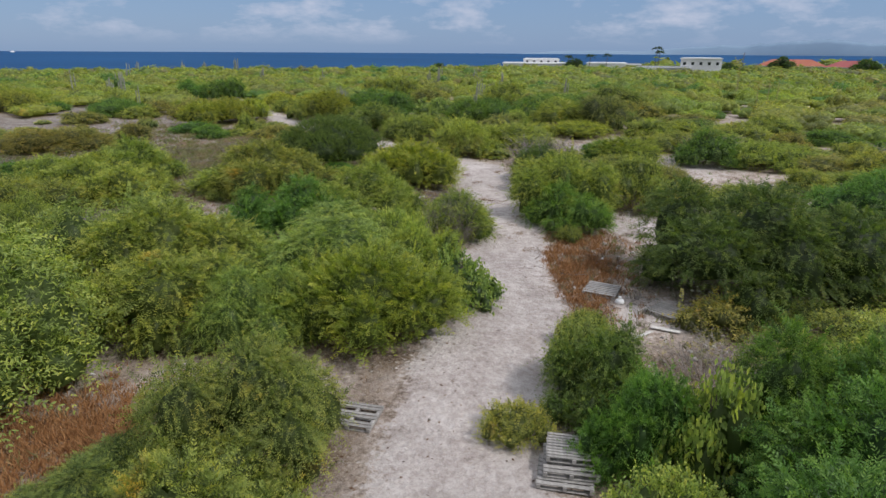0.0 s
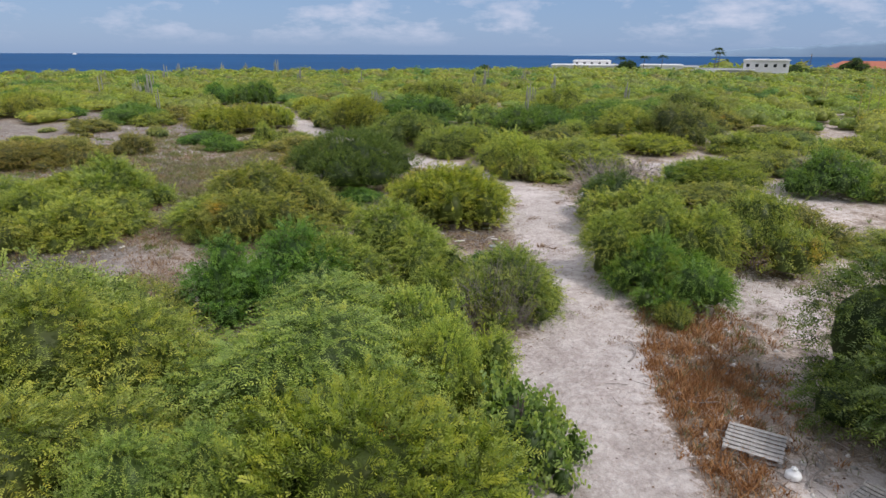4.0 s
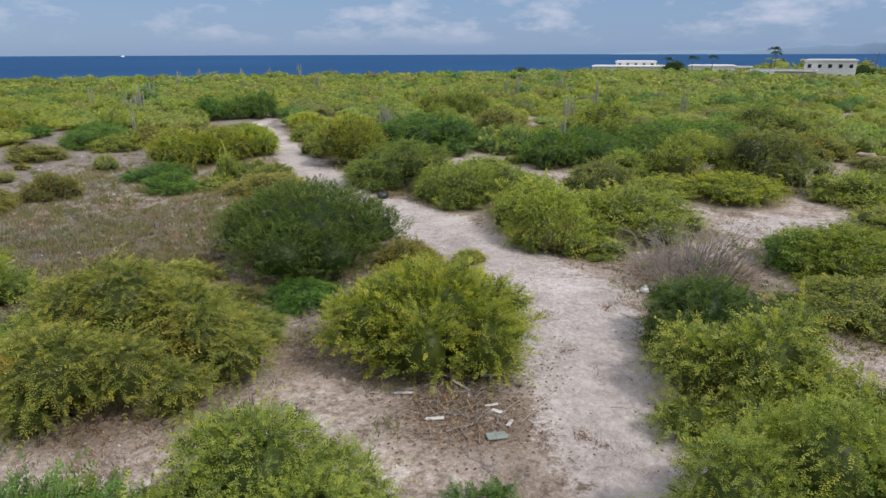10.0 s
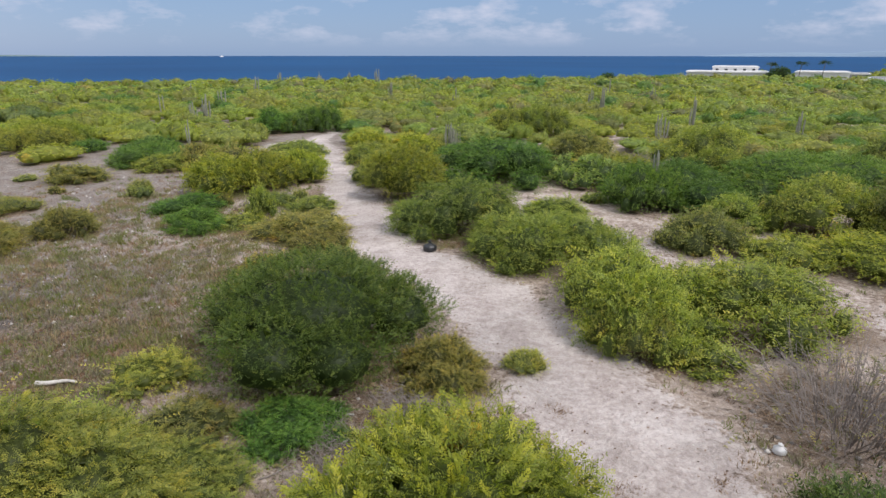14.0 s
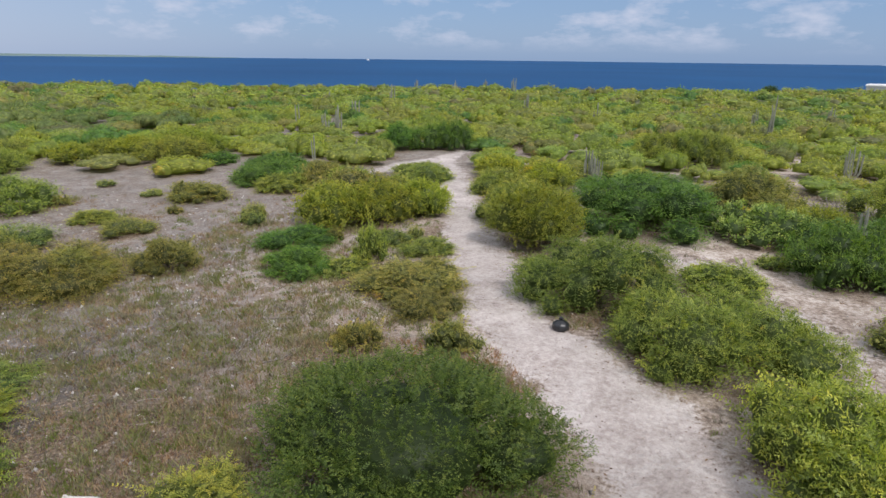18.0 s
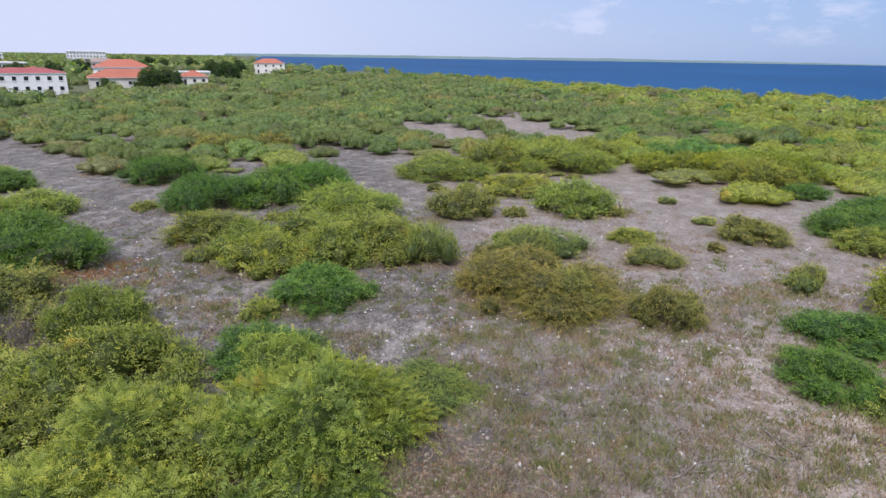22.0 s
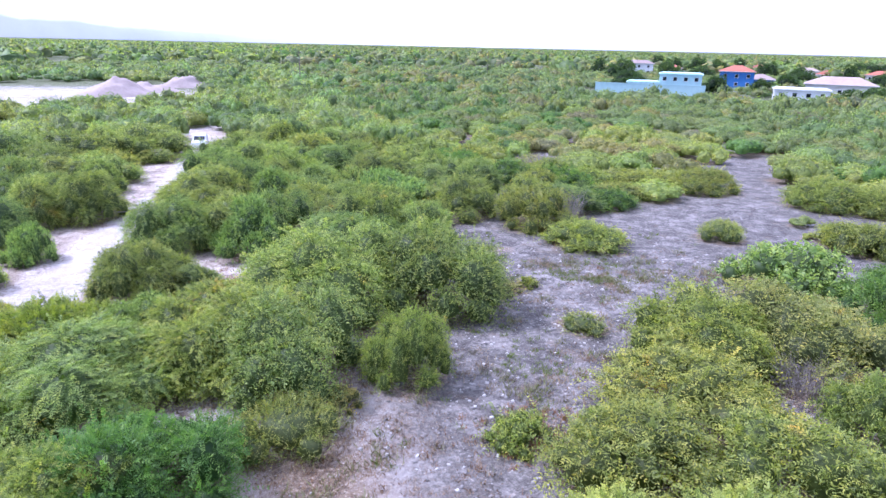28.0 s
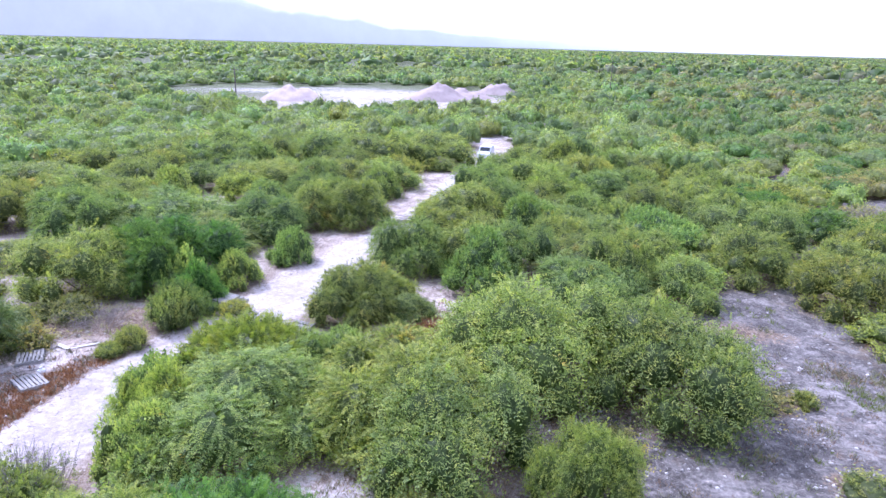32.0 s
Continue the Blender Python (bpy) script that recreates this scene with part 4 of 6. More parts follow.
# ---- the scrub between and beyond ----
CLEARINGS = [(-4.0, -36, -3.5, -30, 2.2), (-14, 36, -22, 28.2, 3.2), (-22, 28.2, -31, 20.1, 3.8), (-31, 20.1, -51.8, 3.4, 4.4), (-51.8, 3.4, -72, -15.8, 3.6),
             (-24, 46, -27.4, 42.6, 1.7), (-27.4, 42.6, -37.1, 36.4, 1.7), (-37.1, 36.4, -49.7, 31.1, 1.8), (-49.7, 31.1, -68.1, 20.2, 1.9), (-68.1, 20.2, -95.6, 1.3, 2.6)]
CLEARINGS += [(-22, 52, -32.5, 51.6, 4.5), (-32.5, 51.6, -53.6, 51.6, 2.5), (-53.6, 51.6, -75, 49.7, 3), (-21.8, 60.5, -31.7, 68.3, 4), (-15, 57, -25, 61.7, 4.5), (-33, 76.7, -36, 77, 2.5),
              (-91, 63.9, -104, 62, 4.5), (-9, 32.4, -13.8, 36.2, 2), (-8.5, 29.5, -7.9, 30.7, 2), (-7.3, 13, -6, 12.5, 1.4), (-26.3, 9.7, -28.6, 18.5, 4), (-1.3, 70, 4.1, 65.7, 2.1), (13.8, 59.7, 18.5, 50.3, 3.1)]
CLEARINGS += [(10.7, 35.4, 11.2, 35.4, 2.8), (-8.1, 17.2, -8.1, 17, 2.8), (7.1, 27.1, 9.2, 22.7, 3.0), (-4.3, 47.9, -2.5, 48.4, 2.3), (0.6, 41, 0.9, 40.7, 1.9), (-84.9, 79.5, -115.4, 72.9, 4.7)]


def cleared(x, y, r):
    for ax, ay, bx, by, w in CLEARINGS:
        d = np.array([bx - ax, by - ay], float)
        t = np.clip(((x - ax) * d[0] + (y - ay) * d[1]) / max(d @ d, 1e-6), 0, 1)
        if math.hypot(x - ax - t * d[0], y - ay - t * d[1]) < w + r * 0.55:
            return True
    return False


BUILT_OVER = [(-179, -61, 17), (-199, -55, 18), (-207, -39, 20), (-253, -26, 26), (-258, -4, 16), (-160, -96, 17), (-194, -114, 13), (-139, -121, 19), (-122, -130, 17), (-185, -150, 16), (104, 262, 26), (48, 318, 22), (80, 315, 20), (40, -140, 38), (75, -128, 30), (45, -100, 20), (18, -118, 20), (-1.5, -66, 8)]
fill_rng = random.Random(11)
beyond = []
near_fill = []
taken = np.array(SHRUBS)


def add_fill(x, y, r, h, kind):
    global taken
    if float(track_edge(x, y)[0]) < r * 0.85 or cleared(x, y, r):
        return
    if (np.hypot(taken[:, 0] - x, taken[:, 1] - y) < (taken[:, 2] + r) * (0.6 if y < 12 else 0.72)).any():
        return
    taken = np.vstack([taken, (x, y, r)])
    near = np.hypot(EYE_LINE[:, 0] - x, EYE_LINE[:, 1] - y).min()
    near_fill.append((near, kind, x, y, r, h))


def fill_kind(x, y):
    lot = fill_rng.random()
    if x < -75 and y < 110 and lot < 0.8 or y < -40 and lot < 0.5:
        return "F"
    if y < 12 and x > -32:
        return "T" if lot < 0.75 else ("A" if lot < 0.9 else "L")
    if y > 76:
        return "Y" if lot < 0.34 else ("A" if lot < 0.76 else ("G" if lot < 0.87 else ("O" if lot < 0.96 else "K")))
    return "A" if lot < 0.58 else ("G" if lot < 0.74 else ("O" if lot < 0.9 else ("T" if lot < 0.95 else "K")))


step = 3.3
for gy_ in np.arange(-66, 128, step):
    for gx_ in np.arange(-98, 62, step):
        x, y = gx_ + fill_rng.uniform(-1.3, 1.3), gy_ + fill_rng.uniform(-1.3, 1.3)
        plain = -70 < x < 12 and 12 < y < 78
        if fill_rng.random() > (0.30 if plain else (0.88 if y < 76 else 0.95)):
            continue
        kind = fill_kind(x, y)
        if plain:
            r, h, kind = fill_rng.uniform(0.5, 1.4), fill_rng.uniform(0.4, 0.9), fill_rng.choice("SOAO")
        elif y < 12 and x > -32:
            r, h = fill_rng.uniform(2.2, 3.8), fill_rng.uniform(2.6, 4.4)
        elif y < 12:
            r, h = fill_rng.uniform(2.0, 3.3), fill_rng.uniform(1.7, 3.0)
        else:
            r, h = fill_rng.uniform(1.5, 3.0), fill_rng.uniform(1.2, 2.4)
        add_fill(x, y, r, h, kind)
near_fill.sort()
SINGLE = 230
for near, kind, x, y, r, h in near_fill[:SINGLE]:
    shrub(kind, x, y, r, h)
for near, kind, x, y, r, h in near_fill[SINGLE:]:
    beyond.append((x, y, r, h, kind))


def scatter_band(low, high, step, r_low, r_high, h_low, h_high, keep):
    out = []
    for gy_ in np.arange(-high, high, step):
        for gx_ in np.arange(-high, high, step):
            x, y = -10 + gx_ + fill_rng.uniform(-0.5, 0.5) * step, 30 + gy_ + fill_rng.uniform(-0.5, 0.5) * step
            d = math.hypot(x + 10, y - 30)
            if not low <= d < high or fill_rng.random() > keep or (-98 < x < 62 and -66 < y < 128):
                continue
            if y > np.interp(x, COAST_X, COAST_Y) - 6 or any(math.hypot(x - a, y - b) < c for a, b, c in BUILT_OVER):
                continue
            if abs(x) < 60 and float(track_edge(x, y)[0]) < 1.5 or d < 140 and cleared(x, y, 1.5):
                continue
            tall = 1.5 if y < -20 else 1.0
            out.append((x, y, fill_rng.uniform(r_low, r_high), fill_rng.uniform(h_low, h_high) * tall, fill_kind(x, y)))
    return out


def far_scrub(name, rows, quads, big, label, seed, inner):
    """Many distant shrubs as one mesh: a few leaf clumps each, with a tint per shrub."""
    rng = np.random.default_rng(seed)
    forms = []
    for i in range(6):
        lobes = lobes_of(rng, 1.0, 1.0, inner[2], i % 2 == 0)[:1 + inner[2] + (i % 3) * (inner[2] > 3)]
        p, out = crown_points(rng, lobes, quads, -0.1)
        v, f = flakes(rng, p - out * 0.12 * rng.random((len(p), 1)), out + [0, 0, 0.3] + 0.3 * rng.normal(size=out.shape), big, big * 0.38)
        core, faces, _ = shaded_core(rng, lobes, 0.74, *inner[:2])
        # cores toned darker than the leaves: shade between clumps put into the colour
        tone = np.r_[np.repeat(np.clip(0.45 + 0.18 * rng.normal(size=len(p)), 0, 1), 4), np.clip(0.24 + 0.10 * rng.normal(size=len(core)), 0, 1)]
        forms.append((np.concatenate([v, core]), np.concatenate([f, faces + len(v)]), tone))
    verts, quad, tints, tones, base = [], [], [], [], 0
    for x, y, r, h, kind in rows:
        v, f, tone = forms[rng.integers(6)]
        r, h = r * 1.22, h * (0.80 + 0.4 * rng.random())
        a = 6.283 * rng.random()
        c, s = math.cos(a), math.sin(a)
        z = float(ground_z(x, y))
        verts.append(np.stack([x + r * (v[:, 0] * c - v[:, 1] * s), y + r * (v[:, 0] * s + v[:, 1] * c), z + h * v[:, 2]], -1))
        quad.append(f + base)
        base += len(v)
        col = np.array(COLORS[kind]) * (0.95 + 0.4 * rng.random()) * [0.92 + 0.24 * rng.random(), 1, 1]
        tints.append(np.tile(np.r_[col, 1.0], (len(v), 1)))
        tones.append(tone)
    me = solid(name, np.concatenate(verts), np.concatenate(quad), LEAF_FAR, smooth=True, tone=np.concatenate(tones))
    me.attributes.new("tint", "FLOAT_COLOR", "POINT").data.foreach_set("color", np.concatenate(tints).astype(np.float32).ravel())
    return tagged(new(name, me), label, "scrub", kind="stuff")


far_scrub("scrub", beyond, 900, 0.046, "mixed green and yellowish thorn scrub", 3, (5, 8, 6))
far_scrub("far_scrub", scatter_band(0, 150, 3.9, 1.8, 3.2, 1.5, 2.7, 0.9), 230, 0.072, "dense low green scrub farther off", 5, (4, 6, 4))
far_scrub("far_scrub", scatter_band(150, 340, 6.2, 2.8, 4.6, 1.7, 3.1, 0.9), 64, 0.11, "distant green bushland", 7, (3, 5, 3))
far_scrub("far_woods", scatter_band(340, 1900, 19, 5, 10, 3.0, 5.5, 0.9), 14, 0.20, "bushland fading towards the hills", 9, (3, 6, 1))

# ---- what lies on the ground: sand, litter, rubble ----
UNDER_SHRUBS.extend((x, y, r) for x, y, r in taken.tolist())
mark(ground_mesh, GX.ravel(), GY.ravel())
track_strip("dirt_track", LINES[0], "pale sandy dirt track winding through the scrub")
track_strip("dirt_track", LINES[1], "narrow pale sand path between low shrubs")


# ---- things on the ground ----
def box_mesh(name, size, mat, bevel=0.0, centre=(0, 0, 0)):
    bm = bmesh.new()
    bmesh.ops.create_cube(bm, size=1.0)
    for v in bm.verts:
        v.co = Vector((v.co.x * size[0] + centre[0], v.co.y * size[1] + centre[1], v.co.z * size[2] + centre[2]))
    if bevel:
        bmesh.ops.bevel(bm, geom=bm.edges[:], offset=bevel, segments=1, affect="EDGES")
    me = bpy.data.meshes.new(name)
    bm.to_mesh(me)
    bm.free()
    me.materials.append(mat)
    return me


def on_ground(x, y, turn=0.0, lift=0.0, tilt=(0, 0)):
    return Matrix.Translation((x, y, float(ground_z(x, y)) + lift)) @ pose(0, 0, 0, tilt[0], tilt[1], turn)


def pallet(m, wood, slats, gap_rng, label, missing=()):
    """A wooden pallet: top and bottom slats on three stringers."""
    ob = thing("pallet", label, "pallet", m, "pallets by the track")
    w, d = 1.2, 1.05
    plank = box_mesh("slat", (w, d / slats * 0.72, 0.022), wood, 0.003)
    beam = box_mesh("stringer", (0.09, d, 0.095), wood, 0.005)
    foot = box_mesh("bottom_slat", (w, 0.1, 0.02), wood, 0.003)
    for x in (-w / 2 + 0.05, 0, w / 2 - 0.05):
        part("stringer", beam, ob, m=pose(x, 0, 0.0695))
    for y in (-d / 2 + 0.06, 0, d / 2 - 0.06):
        part("bottom_slat", foot, ob, m=pose(0, y, 0.012))
    for i in range(slats):
        if i not in missing:
            part("slat", plank, ob, m=pose(gap_rng.uniform(-0.015, 0.015), -d / 2 + d / slats * (i + 0.5), 0.1285, gap_rng.uniform(-0.6, 0.6), 0, gap_rng.uniform(-1.2, 1.2)))
    return ob


def plank_thing(x, y, turn, length, width, mat, label, tilt=(0, 0), lift=0.02):
    ob = tagged(new("board", box_mesh("board", (length, width, 0.03), mat, 0.004)), label, "board")
    ob.matrix_basis = on_ground(x, y, turn, lift, tilt)
    return ob


def stick(name, x, y, turn, length, thick, mat, label, seed, lift=0.0, forks=3):
    """A fallen branch with a few side twigs."""
    rng = np.random.default_rng(seed)
    t = np.linspace(-0.5, 0.5, 7)
    pts = np.stack([t * length, 0.08 * length * np.sin(t * 5 + rng.random() * 6), 0.03 + thick + 0.04 * length * (t + 0.5) ** 2], -1)
    lines = [(pts, thick * (1.0 - 0.6 * (t + 0.5)))]
    for _ in range(forks):
        k = rng.integers(2, 6)
        tip = pts[k] + [length * 0.22, rng.choice((-1, 1)) * length * (0.12 + 0.15 * rng.random()), 0.08 + 0.12 * rng.random()]
        lines.append((np.array([pts[k], (pts[k] + tip) / 2 + rng.normal(size=3) * 0.03, tip]), [thick * 0.5, thick * 0.35, thick * 0.15]))
    v, f = tubes(lines, 5)
    ob = tagged(new(name, solid(name, v, f, mat, smooth=True)), label, "branch")
    ob.matrix_basis = on_ground(x, y, turn, lift)
    return ob


def cactus(x, y, height, arms, seed, label="pale grey columnar cactus with upright ribbed arms"):
    """A columnar cactus: ribbed arms rising from one foot."""
    rng = np.random.default_rng(seed)
    ob = thing("columnar_cactus", label, "cactus", on_ground(x, y), "cacti in the scrub")
    for i in range(arms):
        a, h = 2.4 * i + rng.random(), height * (0.55 + 0.45 * rng.random()) if i else height
        d = 0.0 if i == 0 else 0.16 + 0.45 * rng.random()
        r = (0.065 + 0.02 * rng.random()) * height / 3.5
        z = np.linspace(0, 1, 9)
        out = d * np.minimum(1, z * 3.2) + 0.10 * z * d
        wave = 0.05 * rng.normal()
        px, py = np.cos(a) * out + wave * z, np.sin(a) * out + wave * z
        rad = r * (0.75 + 0.3 * np.minimum(1, z * 4)) * np.where(z > 0.95, 0.45, 1.0)
        verts, faces, sides = [], [], 14
        for k in range(9):
            for s in range(sides):
                rr = rad[k] * (1.0 if s % 2 else 0.72)
                verts.append((px[k] + rr * math.cos(2 * math.pi * s / sides), py[k] + rr * math.sin(2 * math.pi * s / sides), -0.1 + z[k] * h))
        for k in range(8):
            for s in range(sides):
                j = (s + 1) % sides
                faces.append((k * sides + s, k * sides + j, (k + 1) * sides + j, (k + 1) * sides + s))
        faces.append(tuple(8 * sides + s for s in range(sides)))
        part("trunk" if i == 0 else "arm", solid("arm", verts, faces, CACTUS), ob)
    return ob


def flower_stalk(x, y, height, seed):
    """A tall agave stalk with clusters near its top, over a rosette."""
    rng = np.random.default_rng(seed)
    ob = thing("agave", "tall yellowish agave flower stalk above the scrub", "agave", on_ground(x, y), "agaves in the scrub")
    z = np.linspace(0, 1, 6)
    v, f = tubes([(np.stack([0.06 * z**2, 0.04 * z, z * height], -1), 0.055 * (1 - 0.6 * z))], 7)
    part("stalk", solid("stalk", v, f, STALK), ob)
    p = np.stack([rng.normal(size=46) * 0.26, rng.normal(size=46) * 0.26, height * (0.62 + 0.4 * rng.random(46))], -1)
    v, f = flakes(rng, p, rng.normal(size=(46, 3)), 0.11, 0.07)
    top = part("flower_clusters", solid("flower_clusters", v, f, LEAF), ob)
    top.color = (0.30, 0.26, 0.05, 1)
    part("rosette", tuft_mesh(seed, 0.5, 0.7, 40, LEAF, 0.04), ob).color = (0.12, 0.16, 0.05, 1)
    return ob


def rubbish_bag(x, y, size, mat, label):
    """A knotted, sagging plastic bag."""
    bm = bmesh.new()
    bmesh.ops.create_icosphere(bm, subdivisions=3, radius=1.0)
    for v in bm.verts:
        n = 0.16 * noise.noise(v.co * 2.2) + 0.07 * noise.noise(v.co * 5.5)
        c = v.co * (1 + n)
        c.z = max(c.z, -0.55) * 0.85
        if c.z > 0.5:
            c.x *= 0.75 - 0.5 * (c.z - 0.5)
            c.y *= 0.75 - 0.5 * (c.z - 0.5)
        v.co = c * size
    me = bpy.data.meshes.new("bag_body")
    bm.to_mesh(me)
    bm.free()
    me.materials.append(mat)
    me.polygons.foreach_set("use_smooth", np.ones(len(me.polygons), bool))
    ob = thing("rubbish_bag", label, "bag", on_ground(x, y, 20, 0.47 * size))
    part("bag_body", me, ob)
    rng = np.random.default_rng(2)
    a = np.linspace(0, 6.28, 8)[:, None]
    ears = [(np.concatenate([[[0, 0, size * 0.72]], [[0.10 * math.cos(t) * size * 2, 0.10 * math.sin(t) * size * 2, size * (1.05 + 0.15 * rng.random())]]]), [0.03, 0.05]) for t in a[:, 0]]
    v, f = tubes(ears, 4)
    part("knot", solid("knot", v, f, mat), ob)
    return ob


def utility_pole(x, y, height, label):
    ob = thing("utility_pole", label, "pole", on_ground(x, y, 30))
    v, f = tubes([(np.array([(0, 0, -0.5), (0, 0, height * 0.5), (0, 0, height)]), [0.17, 0.14, 0.11])], 8)
    part("pole", solid("pole", v, f, BARK), ob)
    part("crossarm", box_mesh("crossarm", (1.8, 0.12, 0.12), BARK, 0.01), ob, m=pose(0, 0, height - 0.6))
    cap = box_mesh("insulator", (0.09, 0.09, 0.18), WHITE, 0.02)
    for dx in (-0.8, 0, 0.8):
        part("insulator", cap, ob, m=pose(dx, 0, height - 0.45))
    return ob


def car(x, y, turn, label, paint, van=False):
    """A parked car: body, cabin glass, wheels, lights."""
    ob = thing("car", label, "car", on_ground(x, y, turn))
    profile = [(-2.05, 0.35), (-2.1, 0.75), (-2.0, 1.0), (-1.75, 1.62), (0.35, 1.66), (0.95, 1.10), (1.95, 0.95), (2.1, 0.6), (2.05, 0.35)]
    if van:
        profile = [(-2.3, 0.35), (-2.3, 1.8), (-2.1, 1.95), (1.2, 1.95), (1.75, 1.15), (2.25, 1.0), (2.35, 0.35)]
    n, w = len(profile), 0.86
    verts = [(px, s * (w if pz < 1.15 else w * 0.86), pz) for s in (-1, 1) for px, pz in profile]
    faces = [tuple(range(n)), tuple(range(2 * n - 1, n - 1, -1))] + [(i, i + n, (i + 1) % n + n, (i + 1) % n) for i in range(n)]
    body = solid("body", verts, faces, paint)
    part("body", body, ob)
    for s in (-1, 1):
        part("side_window", box_mesh("side_window", (1.7, 0.02, 0.36), GLASS, 0.004), ob, m=pose(-0.5, s * 0.775, 1.36, s * 8))
    a, b = (Vector((0.42, 0, 1.60)), Vector((0.90, 0, 1.15))) if not van else (Vector((1.25, 0, 1.88)), Vector((1.68, 0, 1.24)))
    mid, slope = (a + b) / 2, math.degrees(math.atan2(a.z - b.z, b.x - a.x))
    part("windscreen", box_mesh("windscreen", ((b - a).length, 1.35, 0.02), GLASS, 0.004), ob, m=pose(mid.x + 0.03, 0, mid.z + 0.02, 0, slope, 0))
    part("rear_window", box_mesh("rear_window", (0.02, 1.25, 0.42), GLASS, 0.004), ob, m=pose(-1.915 if not van else -2.315, 0, 1.34, 0, 22 if not van else 0, 0))
    tyre = solid("tyre", *tubes([(np.array([(0, -0.11, 0), (0, 0.11, 0)]), [0.33, 0.33])], 18), RUBBER)
    rim = solid("rim", *tubes([(np.array([(0, -0.115, 0), (0, 0.115, 0)]), [0.2, 0.2])], 12), METAL)
    for wx in (-1.3, 1.35):
        for s in (-1, 1):
            wheel = part("wheel", tyre, ob, m=pose(wx, s * 0.78, 0.33))
            part("rim", rim, wheel, m=pose(0, s * 0.012, 0))
    lamp = box_mesh("headlight", (0.05, 0.3, 0.14), TRASH_WHITE, 0.01)
    tail = box_mesh("tail_light", (0.04, 0.16, 0.26), RED_ROOF, 0.01)
    for s in (-1, 1):
        part("headlight", lamp, ob, m=pose(2.08 if not van else 2.31, s * 0.6, 0.72))
        part("tail_light", tail, ob, m=pose(-2.09 if not van else -2.31, s * 0.68, 0.85))
    return ob


STALK = mottled("agave_stalk", (0.24, 0.22, 0.09), (0.38, 0.34, 0.15), 8)

# ---- houses ----
def prism(name, corners, low, high, mat, inset=0.0, ridge=0.0):
    """A block over a rectangle (x0, y0, x1, y1); inset makes its top smaller on all sides, as a hip roof has it."""
    x0, y0, x1, y1 = corners
    tx = max((x1 - x0) / 2 - 0.05, 0.02) if inset < 0 else inset
    if inset < 0:  # down to a ridge along the longer side
        run = min(x1 - x0, y1 - y0) / 2
        a = (x0 + run, y0 + run, x1 - run, y1 - run)
        a = (min(a[0], a[2] - 0.1), min(a[1], a[3] - 0.1), max(a[2], a[0] + 0.1), max(a[3], a[1] + 0.1))
    else:
        a = (x0 + tx, y0 + tx, x1 - tx, y1 - tx)
    v = [(x0, y0, low), (x1, y0, low), (x1, y1, low), (x0, y1, low), (a[0], a[1], high), (a[2], a[1], high), (a[2], a[3], high), (a[0], a[3], high)]
    f = [(3, 2, 1, 0), (4, 5, 6, 7), (0, 1, 5, 4), (1, 2, 6, 5), (2, 3, 7, 6), (3, 0, 4, 7)]
    return solid(name, v, f, mat)


def window_in(ob, x, y, z, w, h, turn, door=False):
    """A framed opening set into a wall that faces its local -y."""
    m = pose(x, y, z, 0, 0, turn)
    win = part("door" if door else "window", box_mesh("window_frame", (w + 0.16, 0.10, h + 0.16), WHITE, 0.01), ob, m=m)
    part("pane", box_mesh("pane", (w, 0.04, h), GLASS, 0.0), win, m=pose(0, -0.045, 0))
    if not door:
        part("sill", box_mesh("sill", (w + 0.3, 0.2, 0.06), WHITE, 0.01), win, m=pose(0, -0.07, -h / 2 - 0.1))
    return win


